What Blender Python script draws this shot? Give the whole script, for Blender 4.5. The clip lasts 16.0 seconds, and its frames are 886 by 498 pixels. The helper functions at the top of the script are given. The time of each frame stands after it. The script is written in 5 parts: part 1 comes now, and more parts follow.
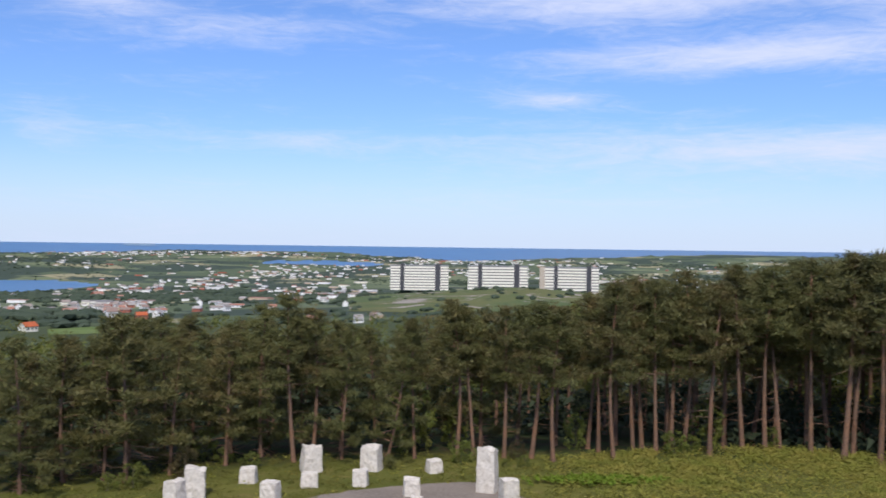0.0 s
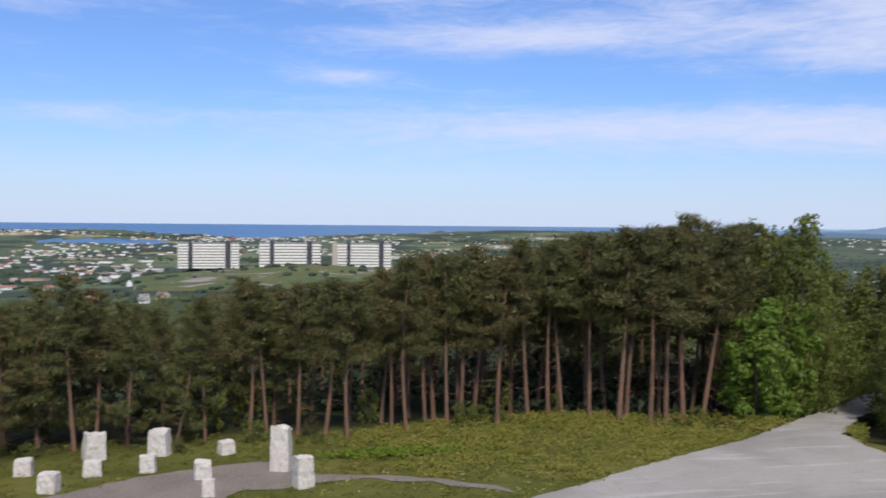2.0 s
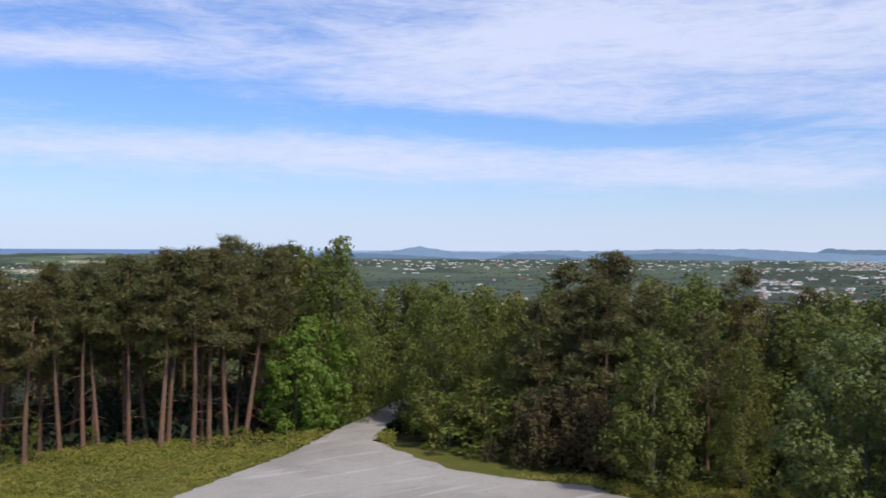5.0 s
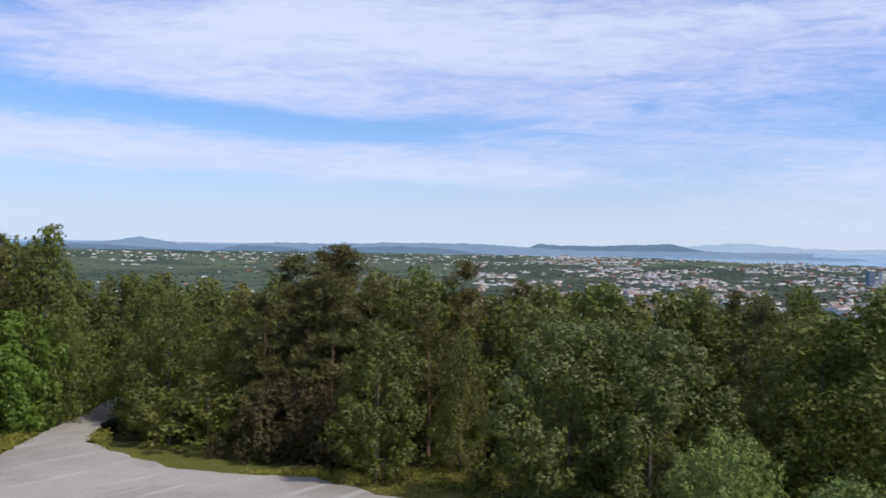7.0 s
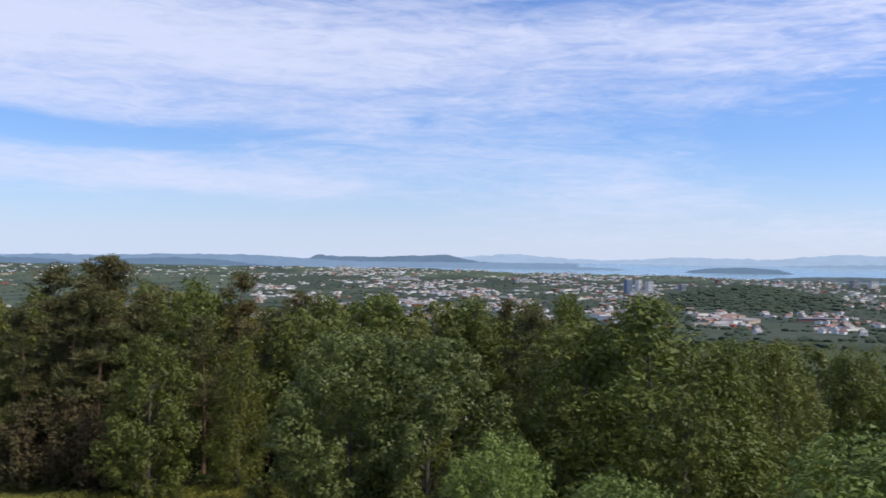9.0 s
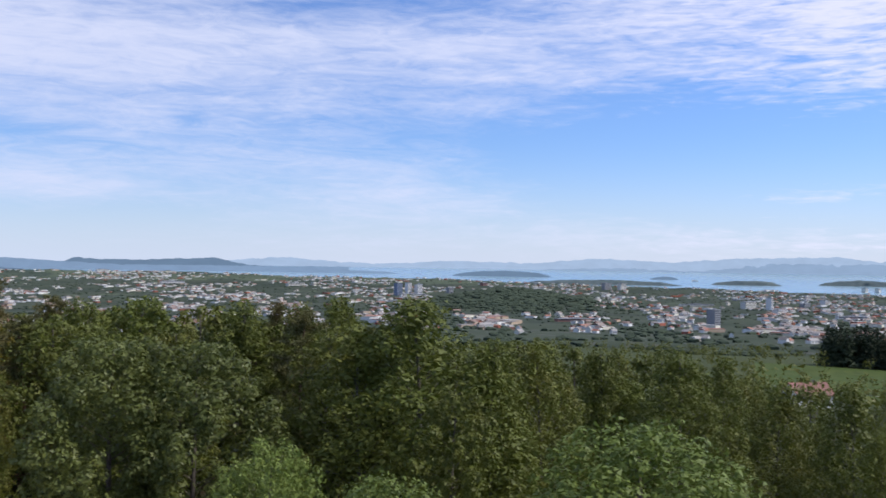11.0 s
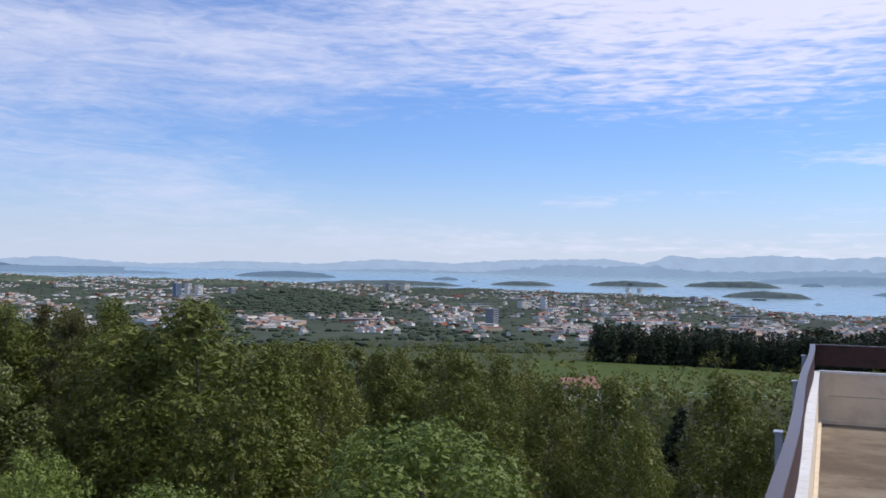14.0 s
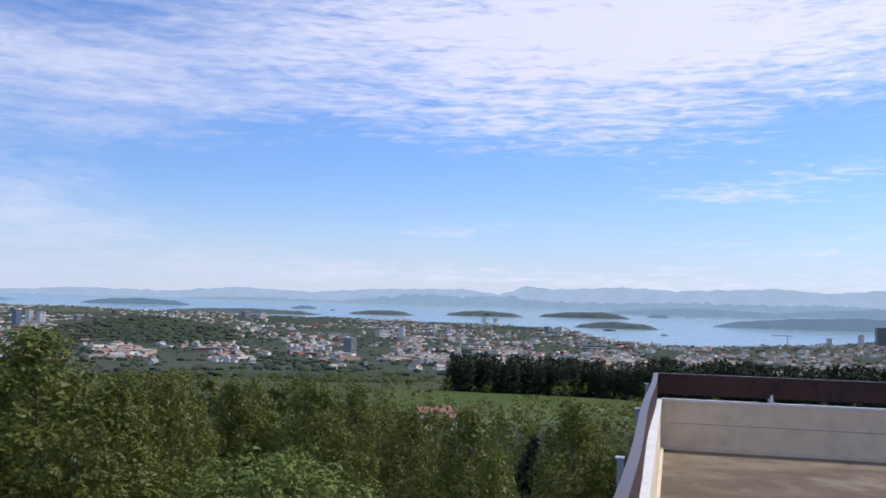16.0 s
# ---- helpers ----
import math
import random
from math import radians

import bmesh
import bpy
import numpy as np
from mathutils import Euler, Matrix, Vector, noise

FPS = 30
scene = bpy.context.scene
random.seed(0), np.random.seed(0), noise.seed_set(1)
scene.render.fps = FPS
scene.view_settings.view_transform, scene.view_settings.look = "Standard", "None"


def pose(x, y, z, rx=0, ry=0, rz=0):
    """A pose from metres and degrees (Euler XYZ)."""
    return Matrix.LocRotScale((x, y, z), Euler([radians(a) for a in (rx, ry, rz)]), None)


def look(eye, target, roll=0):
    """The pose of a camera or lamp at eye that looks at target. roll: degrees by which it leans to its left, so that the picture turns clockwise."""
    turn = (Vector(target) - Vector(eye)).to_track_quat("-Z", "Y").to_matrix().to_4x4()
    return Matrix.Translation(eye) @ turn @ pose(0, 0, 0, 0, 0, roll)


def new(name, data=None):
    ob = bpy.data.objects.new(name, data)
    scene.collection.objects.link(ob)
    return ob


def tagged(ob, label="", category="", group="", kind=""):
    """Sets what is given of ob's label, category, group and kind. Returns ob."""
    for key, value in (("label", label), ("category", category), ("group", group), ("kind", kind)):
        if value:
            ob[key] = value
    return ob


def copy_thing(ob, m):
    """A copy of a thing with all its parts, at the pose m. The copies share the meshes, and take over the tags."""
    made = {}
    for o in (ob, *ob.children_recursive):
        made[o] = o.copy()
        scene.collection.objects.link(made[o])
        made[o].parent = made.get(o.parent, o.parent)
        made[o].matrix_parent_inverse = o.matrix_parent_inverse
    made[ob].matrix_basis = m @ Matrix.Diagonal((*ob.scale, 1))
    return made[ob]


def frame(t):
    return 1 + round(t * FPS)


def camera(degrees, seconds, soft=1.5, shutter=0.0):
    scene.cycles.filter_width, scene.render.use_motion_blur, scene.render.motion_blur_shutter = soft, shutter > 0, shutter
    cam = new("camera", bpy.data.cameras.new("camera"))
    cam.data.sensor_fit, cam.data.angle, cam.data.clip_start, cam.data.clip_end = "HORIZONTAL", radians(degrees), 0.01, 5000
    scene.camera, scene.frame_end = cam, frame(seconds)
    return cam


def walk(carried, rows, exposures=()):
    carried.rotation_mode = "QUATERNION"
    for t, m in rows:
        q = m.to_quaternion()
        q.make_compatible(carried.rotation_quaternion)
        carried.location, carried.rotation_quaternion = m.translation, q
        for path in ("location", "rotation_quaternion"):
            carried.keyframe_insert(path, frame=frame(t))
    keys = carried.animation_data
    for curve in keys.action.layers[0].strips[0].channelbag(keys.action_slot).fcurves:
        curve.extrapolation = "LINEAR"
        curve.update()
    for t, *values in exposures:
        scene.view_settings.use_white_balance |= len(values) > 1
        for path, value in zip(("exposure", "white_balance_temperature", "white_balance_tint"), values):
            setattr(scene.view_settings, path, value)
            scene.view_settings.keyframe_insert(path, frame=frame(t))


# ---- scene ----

# ---- camera: stands on a terrace, turns to the right ----
EYE = 12.0
cam = camera(49.3, 16.0, soft=1.6, shutter=0.35)
# seconds, yaw, pitch, roll
TURNS = [
    (0.0, 0.00, -0.11, -0.75),
    (0.5, -3.71, 0.03, -0.68),
    (1.0, -4.60, -2.11, -0.54),
    (1.5, -6.97, -2.71, -0.02),
    (2.0, -12.26, -1.38, -0.48),
    (2.5, -17.37, -0.71, -0.28),
    (3.0, -22.20, -0.59, -0.35),
    (3.5, -25.68, -0.35, -0.47),
    (4.0, -30.22, -0.08, -0.34),
    (6.5, -51.05, -0.11, -0.75),
    (7.0, -55.03, -0.19, -0.96),
    (7.5, -57.99, -0.09, -1.09),
    (8.0, -61.19, 0.59, -0.89),
    (8.5, -64.35, 0.64, -0.85),
    (9.0, -68.08, 0.65, -0.84),
    (9.5, -71.62, 0.74, -1.36),
    (10.0, -75.17, 0.98, -1.16),
    (12.5, -89.12, 0.79, -1.13),
    (13.0, -91.03, 0.84, -1.10),
    (13.5, -92.57, 1.00, -1.15),
    (14.0, -94.31, 1.28, -1.03),
    (14.5, -96.20, 1.42, -0.95),
    (15.0, -98.21, 1.66, -1.35),
    (15.5, -100.61, 2.38, -1.24),
    (16.0, -102.68, 3.19, -1.55),
]
def drift(t):
    """The eye leans back from the rail by a few centimetres at the end."""
    q = 0.06 * min(1.0, max(0.0, (16.0 - t) / 3.5))
    return q * math.sin(radians(26)), q * math.cos(radians(26))


walk(cam, [(t, pose(*drift(t), EYE, 90 + pt, rl, yw)) for t, yw, pt, rl in TURNS],
     [(0.0, 0.06), (0.5, 0.03), (1.5, -0.10), (2.5, 0.0), (4.0, 0.0), (12.5, 0.0), (13.5, -0.10), (14.5, -0.08), (15.2, -0.07), (16.0, -0.05)])

# ---- sun and sky ----
SUN_AZ, SUN_EL = 182.0, 47.0          # degrees clockwise from +y, and up
sd = Vector((math.sin(radians(SUN_AZ)) * math.cos(radians(SUN_EL)),
             math.cos(radians(SUN_AZ)) * math.cos(radians(SUN_EL)), math.sin(radians(SUN_EL))))
sun = new("sun", bpy.data.lights.new("sun", "SUN"))
sun.data.energy, sun.data.angle, sun.data.color = 3.6, radians(5.0), (1.0, 0.93, 0.84)
sun.matrix_world = look(sd * 100, (0, 0, 0))


class Nodes:
    """Short hand for node trees."""
    def __init__(self, tree):
        self.t = tree
        tree.nodes.clear()

    def n(self, kind, **kw):
        nd = self.t.nodes.new(kind)
        ins = kw.pop("ins", {})
        if "operation" in kw:
            nd.operation = kw["operation"]
        if "use_clamp" in kw:
            nd.use_clamp = kw["use_clamp"]
        if "data_type" in kw:
            nd.data_type, nd.blend_type = kw["data_type"], kw["blend_type"]
        if "interpolation_type" in kw:
            nd.interpolation_type = kw["interpolation_type"]
        if "gradient_type" in kw:
            nd.gradient_type = kw["gradient_type"]
        if "vector_type" in kw:
            nd.vector_type = kw["vector_type"]
        for k, v in ins.items():
            if isinstance(v, bpy.types.NodeSocket):
                self.t.links.new(v, nd.inputs[k])
            else:
                nd.inputs[k].default_value = v
        return nd

    def math(self, op, a, b=0.0, c=0.0, clamp=False):
        return self.n("ShaderNodeMath", operation=op, use_clamp=clamp, ins={0: a, 1: b, 2: c}).outputs[0]

    def mix(self, f, a, b, blend="MIX"):
        nd = self.n("ShaderNodeMix", data_type="RGBA", blend_type=blend)
        for k, v in ((0, f), (6, a), (7, b)):
            if isinstance(v, bpy.types.NodeSocket):
                self.t.links.new(v, nd.inputs[k])
            else:
                nd.inputs[k].default_value = (*v, 1) if isinstance(v, tuple) and len(v) == 3 else v
        return nd.outputs[2]

    def noise(self, vec, scale, detail=4, rough=0.55, dist=0.0):
        return self.n("ShaderNodeTexNoise", ins={"Vector": vec, "Scale": scale, "Detail": detail, "Roughness": rough, "Distortion": dist}).outputs[0]

    def ramp(self, f, lo, hi, smooth=True):
        return self.n("ShaderNodeMapRange", interpolation_type="SMOOTHSTEP" if smooth else "LINEAR", ins={0: f, 1: lo, 2: hi, 3: 0.0, 4: 1.0}).outputs[0]


world = bpy.data.worlds.new("sky")
scene.world = world
world.use_nodes = True
W = Nodes(world.node_tree)
way = W.n("ShaderNodeTexCoord").outputs["Generated"]
sep = W.n("ShaderNodeSeparateXYZ", ins={0: way})
elev = W.math("MULTIPLY", W.math("ARCSINE", sep.outputs[2]), 57.2958)
azim = W.math("MULTIPLY", W.math("ARCTAN2", sep.outputs[0], sep.outputs[1]), 57.2958)
dome = W.n("ShaderNodeCombineXYZ", ins={0: azim, 1: elev, 2: 0.0}).outputs[0]
sky = W.n("ShaderNodeTexSky")
sky.sky_type, sky.sun_disc, sky.sun_elevation, sky.sun_rotation = "NISHITA", False, radians(SUN_EL), radians(SUN_AZ)
sky.altitude, sky.air_density, sky.dust_density, sky.ozone_density = 100.0, 1.0, 0.6, 2.5
def dome_noise(turn, sx, sy, detail, rough, dist, off=0.0):
    m = W.n("ShaderNodeMapping", ins={0: dome, "Location": (off, off, 0), "Rotation": (0, 0, radians(turn)), "Scale": (sx, sy, 1)}).outputs[0]
    return W.noise(m, 1.0, detail, rough, dist)


streaks = dome_noise(3, 0.045, 0.34, 6, 0.58, 0.5)
wisps = dome_noise(-4, 0.16, 0.75, 6, 0.62, 0.9, 5.0)
ripple = dome_noise(12, 0.50, 3.3, 3, 0.5, 0.8)
# banks and gaps of cloud: azimuth, elevation, half length, half height, tilt, weight
BANKS = [
    (-22.5, 6.2, 3.6, 1.9, -10, 0.30), (-13, 6.1, 13, 1.3, 0, 0.30), (18, 5.6, 30, 2.6, -1, 0.46), (18, 11.0, 18, 1.8, 1, 0.58),
    (6.5, 8.7, 6, 1.1, -1, 0.33), (-19, 13.4, 18, 2.8, -4, 0.38), (13, 15.2, 26, 3.8, 0, 0.66), (44, 12.6, 24, 6.0, -6, 0.52),
    (0, 2.8, 40, 1.3, 0, 0.16), (36, 10.2, 18, 3.4, -4, 0.26), (36, 5.0, 24, 2.2, -2, 0.24),
]
BANKS_B = [
    (58, 4.6, 36, 2.3, -3, 0.38), (66, 11.5, 30, 8.5, 0, 0.53), (45, 7.1, 17, 1.0, -5, -0.34), (98, 6.3, 17, 3.6, 3, -0.46),
    (112, 15.5, 38, 8.2, 3, 0.74), (82, 4.2, 18, 2.4, -6, 0.20), (103, 4.3, 6, 0.8, 4, 0.36), (122, 7.2, 9, 1.3, 8, 0.34), (95, 1.6, 50, 1.3, 0, 0.22),
]
cover = None
for a, e, hl, hh, tilt, wt in BANKS + BANKS_B:
    m = W.n("ShaderNodeMapping", vector_type="TEXTURE", ins={0: dome, "Location": (a, e, 0), "Rotation": (0, 0, radians(tilt)), "Scale": (hl, hh, 1)})
    g = W.n("ShaderNodeTexGradient", gradient_type="QUADRATIC_SPHERE", ins={0: m.outputs[0]}).outputs[1]
    g = W.math("MULTIPLY", W.math("POWER", g, 0.6), wt)
    cover = g if cover is None else W.math("ADD", cover, g)
body = W.math("ADD", W.math("MULTIPLY", streaks, 0.75), W.math("MULTIPLY", wisps, 0.35))
body = W.math("ADD", body, W.math("MULTIPLY", W.math("SUBTRACT", ripple, 0.5), W.math("MULTIPLY", W.ramp(azim, 80.0, 106.0), 0.8)))
fine = dome_noise(7, 0.30, 1.5, 6, 0.68, 1.4, 11.0)
body = W.math("ADD", body, W.math("MULTIPLY", W.math("SUBTRACT", fine, 0.5), 0.42))
high = W.math("MULTIPLY", W.ramp(elev, 14.0, 26.0), 0.3)
dense = W.ramp(W.math("ADD", body, W.math("ADD", cover, high)), 0.56, 1.16)
dense = W.math("MULTIPLY", dense, 0.90)
haze = W.math("POWER", W.math("SUBTRACT", 1.0, W.ramp(elev, -2.0, 9.0)), 1.6)
blue = W.mix(1.0, sky.outputs[0], (0.81, 1.02, 1.50), "MULTIPLY")
blue = W.n("ShaderNodeVectorMath", operation="SCALE", ins={0: blue, "Scale": W.math("ADD", 1.0, W.math("MULTIPLY", W.ramp(azim, 55.0, 105.0), 0.22))}).outputs[0]
murk = W.mix(W.ramp(azim, 20.0, 110.0), (6.7, 7.8, 10.1), (7.3, 7.9, 9.8))
toned = W.mix(W.math("MULTIPLY", haze, 0.92), blue, murk)
bright = W.math("ADD", 1.0, W.math("MULTIPLY", W.ramp(azim, 60.0, 150.0), 0.2))
white = W.n("ShaderNodeVectorMath", operation="SCALE", ins={0: W.mix(W.ramp(azim, 70.0, 115.0), (7.25, 7.75, 10.0), (7.95, 8.0, 9.8)), "Scale": bright}).outputs[0]
skyc = W.mix(dense, toned, white)
W.n("ShaderNodeOutputWorld", ins={0: W.n("ShaderNodeBackground", ins={0: skyc, 1: 0.1}).outputs[0]})

# ---- materials ----
def surface(name, build, rough=0.8, spec=0.3, bump=0.0, metal=0.0, translucent=0.0, dist=0.02):
    """build(N, object position, random) gives colour, and height or None."""
    m = bpy.data.materials.new(name)
    m.use_nodes = True
    N = Nodes(m.node_tree)
    pos = N.n("ShaderNodeTexCoord").outputs["Object"]
    col, height = build(N, pos)
    ins = {"Base Color": col, "Roughness": rough, "Specular IOR Level": spec, "Metallic": metal}
    if height is not None and bump:
        ins["Normal"] = N.n("ShaderNodeBump", ins={"Height": height, "Strength": bump, "Distance": dist}).outputs[0]
    b = N.n("ShaderNodeBsdfPrincipled", ins=ins).outputs[0]
    if translucent:
        tr = N.n("ShaderNodeBsdfTranslucent", ins={0: col}).outputs[0]
        b = N.n("ShaderNodeMixShader", ins={0: translucent, 1: b, 2: tr}).outputs[0]
    N.n("ShaderNodeOutputMaterial", ins={0: b})
    return m


def two(a, b, c=None, scale=1.0, fine=12.0, lo=0.35, hi=0.65):
    """Patches of two colours with a finer grain towards a third."""
    def build(N, pos):
        big, small = N.noise(pos, scale, 4), N.noise(pos, fine, 5, 0.65)
        col = N.mix(N.ramp(big, lo, hi), a, b)
        return N.mix(N.ramp(small, 0.42, 0.72), col, c or tuple(0.6 * v for v in a)), small
    return build


def leafy(a, b, c):
    """Leaves that differ one by one, and tree by tree."""
    def build(N, pos):
        isl = N.n("ShaderNodeNewGeometry").outputs["Random Per Island"]
        obr = N.n("ShaderNodeObjectInfo").outputs["Random"]
        col = N.mix(isl, a, b)
        col = N.mix(N.math("MULTIPLY", obr, N.ramp(N.noise(pos, 0.7, 2), 0.3, 0.75)), col, c)
        # some trees darker than others
        return N.mix(N.math("MULTIPLY", N.math("FRACT", N.math("MULTIPLY", obr, 5.7)), 0.45), col, tuple(0.62 * v for v in a)), None
    return build


def painted(cols):
    """One of a few paints, house by house."""
    def build(N, pos):
        r = N.n("ShaderNodeObjectInfo").outputs["Random"]
        q = N.math("FRACT", N.math("MULTIPLY", N.math("ADD", r, N.n("ShaderNodeNewGeometry").outputs["Random Per Island"]), 7.31))
        nd = N.n("ShaderNodeValToRGB", ins={0: q})
        nd.color_ramp.interpolation = "CONSTANT"
        el = nd.color_ramp.elements
        while len(el) < len(cols):
            el.new(0.5)
        for i, cc in enumerate(cols):
            el[i].position, el[i].color = i / len(cols), (*cc, 1)
        g = N.noise(pos, 0.35, 4)
        return N.mix(N.math("MULTIPLY", N.ramp(g, 0.4, 0.7), 0.35), nd.outputs[0], (0.3, 0.28, 0.25)), g
    return build


def plain(c, k=0.7, fine=9.0):
    return two(c, tuple(k * v for v in c), tuple(0.85 * k * v for v in c), 0.8, fine)


def ground_build(N, pos):
    sp = N.n("ShaderNodeSeparateXYZ", ins={0: pos})
    r = N.n("ShaderNodeVectorMath", operation="LENGTH", ins={0: N.n("ShaderNodeCombineXYZ", ins={0: sp.outputs[0], 1: sp.outputs[1], 2: 0.0}).outputs[0]}).outputs[1]
    big, mid, fine = N.noise(pos, 0.12, 4), N.noise(pos, 0.9, 5, 0.65), N.noise(pos, 9.0, 4, 0.7)
    near = N.mix(N.ramp(big, 0.38, 0.62), (0.090, 0.098, 0.021), (0.130, 0.126, 0.030))
    near = N.mix(N.ramp(mid, 0.5, 0.75), near, (0.170, 0.140, 0.048))
    near = N.mix(N.math("MULTIPLY", N.ramp(fine, 0.45, 0.75), 0.6), near, (0.035, 0.055, 0.012))
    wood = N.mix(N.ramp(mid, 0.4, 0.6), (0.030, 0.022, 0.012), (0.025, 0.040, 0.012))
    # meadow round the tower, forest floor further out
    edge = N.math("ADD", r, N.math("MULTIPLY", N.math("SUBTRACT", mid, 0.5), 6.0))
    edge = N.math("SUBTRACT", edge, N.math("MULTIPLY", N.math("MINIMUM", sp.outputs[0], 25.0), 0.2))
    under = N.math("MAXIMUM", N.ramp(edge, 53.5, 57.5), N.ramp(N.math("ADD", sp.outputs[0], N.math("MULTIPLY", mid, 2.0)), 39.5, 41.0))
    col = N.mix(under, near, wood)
    # farmland, its colours a little paler and bluer for the haze
    cell = N.n("ShaderNodeTexVoronoi", ins={"Vector": pos, "Scale": 0.006, "Randomness": 0.9})
    cell.feature = "F1"
    pick = N.n("ShaderNodeSeparateColor", ins={0: cell.outputs["Color"]})
    woods = N.noise(pos, 0.0045, 4, 0.6)
    patch = N.noise(pos, 0.03, 4, 0.6)
    farm = N.mix(N.ramp(pick.outputs[0], 0.3, 0.9), (0.090, 0.115, 0.062), (0.150, 0.175, 0.092))
    seaward = N.ramp(N.math("DIVIDE", sp.outputs[0], N.math("MAXIMUM", sp.outputs[1], 1.0)), 0.55, 0.30)
    farm = N.mix(N.math("MULTIPLY", N.ramp(pick.outputs[1], 0.82, 0.85), seaward), farm, (0.29, 0.26, 0.15))
    farm = N.mix(N.math("MULTIPLY", N.math("SUBTRACT", 1.0, seaward), 0.6), farm, (0.066, 0.086, 0.062))
    farm = N.mix(N.ramp(woods, 0.49, 0.54), farm, (0.048, 0.066, 0.047))
    farm = N.mix(N.math("MULTIPLY", N.ramp(patch, 0.54, 0.62), 0.5), farm, (0.070, 0.088, 0.058))
    farm = N.mix(N.ramp(r, 820.0, 700.0), farm, (0.058, 0.072, 0.030))
    return N.mix(N.ramp(r, 200.0, 290.0), col, farm), fine


def deck_build(N, pos):
    """Bleached concrete with damp brown stains, streaks and grit."""
    big, mid, fine = N.noise(pos, 0.45, 5, 0.6, 0.8), N.noise(pos, 2.2, 5, 0.65), N.noise(pos, 24.0, 4, 0.7)
    col = N.mix(N.ramp(big, 0.36, 0.62), (0.130, 0.098, 0.070), (0.235, 0.192, 0.140))
    col = N.mix(N.math("MULTIPLY", N.ramp(mid, 0.5, 0.68), 0.6), col, (0.275, 0.235, 0.18))
    col = N.mix(N.math("MULTIPLY", N.ramp(mid, 0.46, 0.34), 0.55), col, (0.10, 0.078, 0.06))
    return N.mix(N.math("MULTIPLY", N.ramp(fine, 0.5, 0.72), 0.4), col, (0.09, 0.075, 0.06)), fine


M = {}
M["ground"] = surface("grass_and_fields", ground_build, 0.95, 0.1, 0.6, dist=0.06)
def gravel_build(N, pos):
    big, mid, fine = N.noise(pos, 0.11, 5, 0.6, 0.6), N.noise(pos, 0.7, 5, 0.7), N.noise(pos, 6.0, 4, 0.7)
    run = N.noise(N.n("ShaderNodeMapping", ins={0: pos, "Rotation": (0, 0, radians(-38)), "Scale": (0.12, 1.1, 1)}).outputs[0], 1.0, 4, 0.6)
    col = N.mix(N.ramp(big, 0.35, 0.62), (0.27, 0.245, 0.215), (0.365, 0.34, 0.30))
    col = N.mix(N.math("MULTIPLY", N.ramp(run, 0.54, 0.66), 0.6), col, (0.46, 0.445, 0.42))
    col = N.mix(N.math("MULTIPLY", N.ramp(mid, 0.56, 0.72), 0.5), col, (0.21, 0.195, 0.18))
    return N.mix(N.math("MULTIPLY", N.ramp(fine, 0.45, 0.7), 0.35), col, (0.20, 0.19, 0.175)), fine


M["gravel"] = surface("pale_gravel", gravel_build, 0.95, 0.15, 0.5)
M["paving"] = surface("grey_gravel", two((0.215, 0.18, 0.15), (0.165, 0.138, 0.115), (0.25, 0.215, 0.18), 0.4, 7.0), 0.95, 0.15, 0.5)
M["white_stone"] = surface("whitewashed_stone", two((0.60, 0.555, 0.49), (0.54, 0.495, 0.435), (0.42, 0.37, 0.31), 1.6, 7.0, 0.45, 0.75), 0.9, 0.2, 0.8, dist=0.05)
M["bark"] = surface("pine_bark", two((0.23, 0.125, 0.075), (0.155, 0.105, 0.078), (0.07, 0.052, 0.042), 0.7, 14.0), 0.95, 0.1, 0.9)
M["birch_bark"] = surface("birch_bark", two((0.20, 0.19, 0.17), (0.12, 0.11, 0.095), (0.045, 0.04, 0.035), 2.5, 9.0), 0.85, 0.2, 0.4)
M["grey_bark"] = surface("grey_bark", two((0.15, 0.13, 0.11), (0.10, 0.085, 0.07), (0.05, 0.042, 0.035), 1.5, 14.0), 0.95, 0.1, 0.8)
M["needles"] = surface("pine_needles", leafy((0.080, 0.088, 0.028), (0.132, 0.130, 0.042), (0.165, 0.112, 0.045)), 0.65, 0.25, translucent=0.18)
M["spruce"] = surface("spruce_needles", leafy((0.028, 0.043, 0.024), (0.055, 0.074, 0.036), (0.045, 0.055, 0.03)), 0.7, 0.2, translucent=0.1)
M["leaf"] = surface("broad_leaves", leafy((0.105, 0.130, 0.022), (0.156, 0.182, 0.034), (0.178, 0.163, 0.032)), 0.55, 0.3, translucent=0.27)
M["leaf_grey"] = surface("willow_leaves", leafy((0.135, 0.188, 0.036), (0.205, 0.262, 0.056), (0.185, 0.23, 0.048)), 0.55, 0.3, translucent=0.25)
M["leaf_silver"] = surface("aspen_leaves", leafy((0.098, 0.120, 0.026), (0.146, 0.170, 0.042), (0.13, 0.15, 0.036)), 0.5, 0.35, translucent=0.25)
M["leaf_yellow"] = surface("young_birch_leaves", leafy((0.170, 0.145, 0.022), (0.235, 0.195, 0.032), (0.21, 0.15, 0.03)), 0.55, 0.3, translucent=0.35)
M["leaf_bright"] = surface("maple_leaves", leafy((0.110, 0.185, 0.022), (0.180, 0.265, 0.038), (0.15, 0.22, 0.03)), 0.5, 0.3, translucent=0.4)
M["brush"] = surface("dry_brush", leafy((0.075, 0.060, 0.030), (0.130, 0.100, 0.045), (0.06, 0.07, 0.03)), 0.8, 0.1, translucent=0.2)
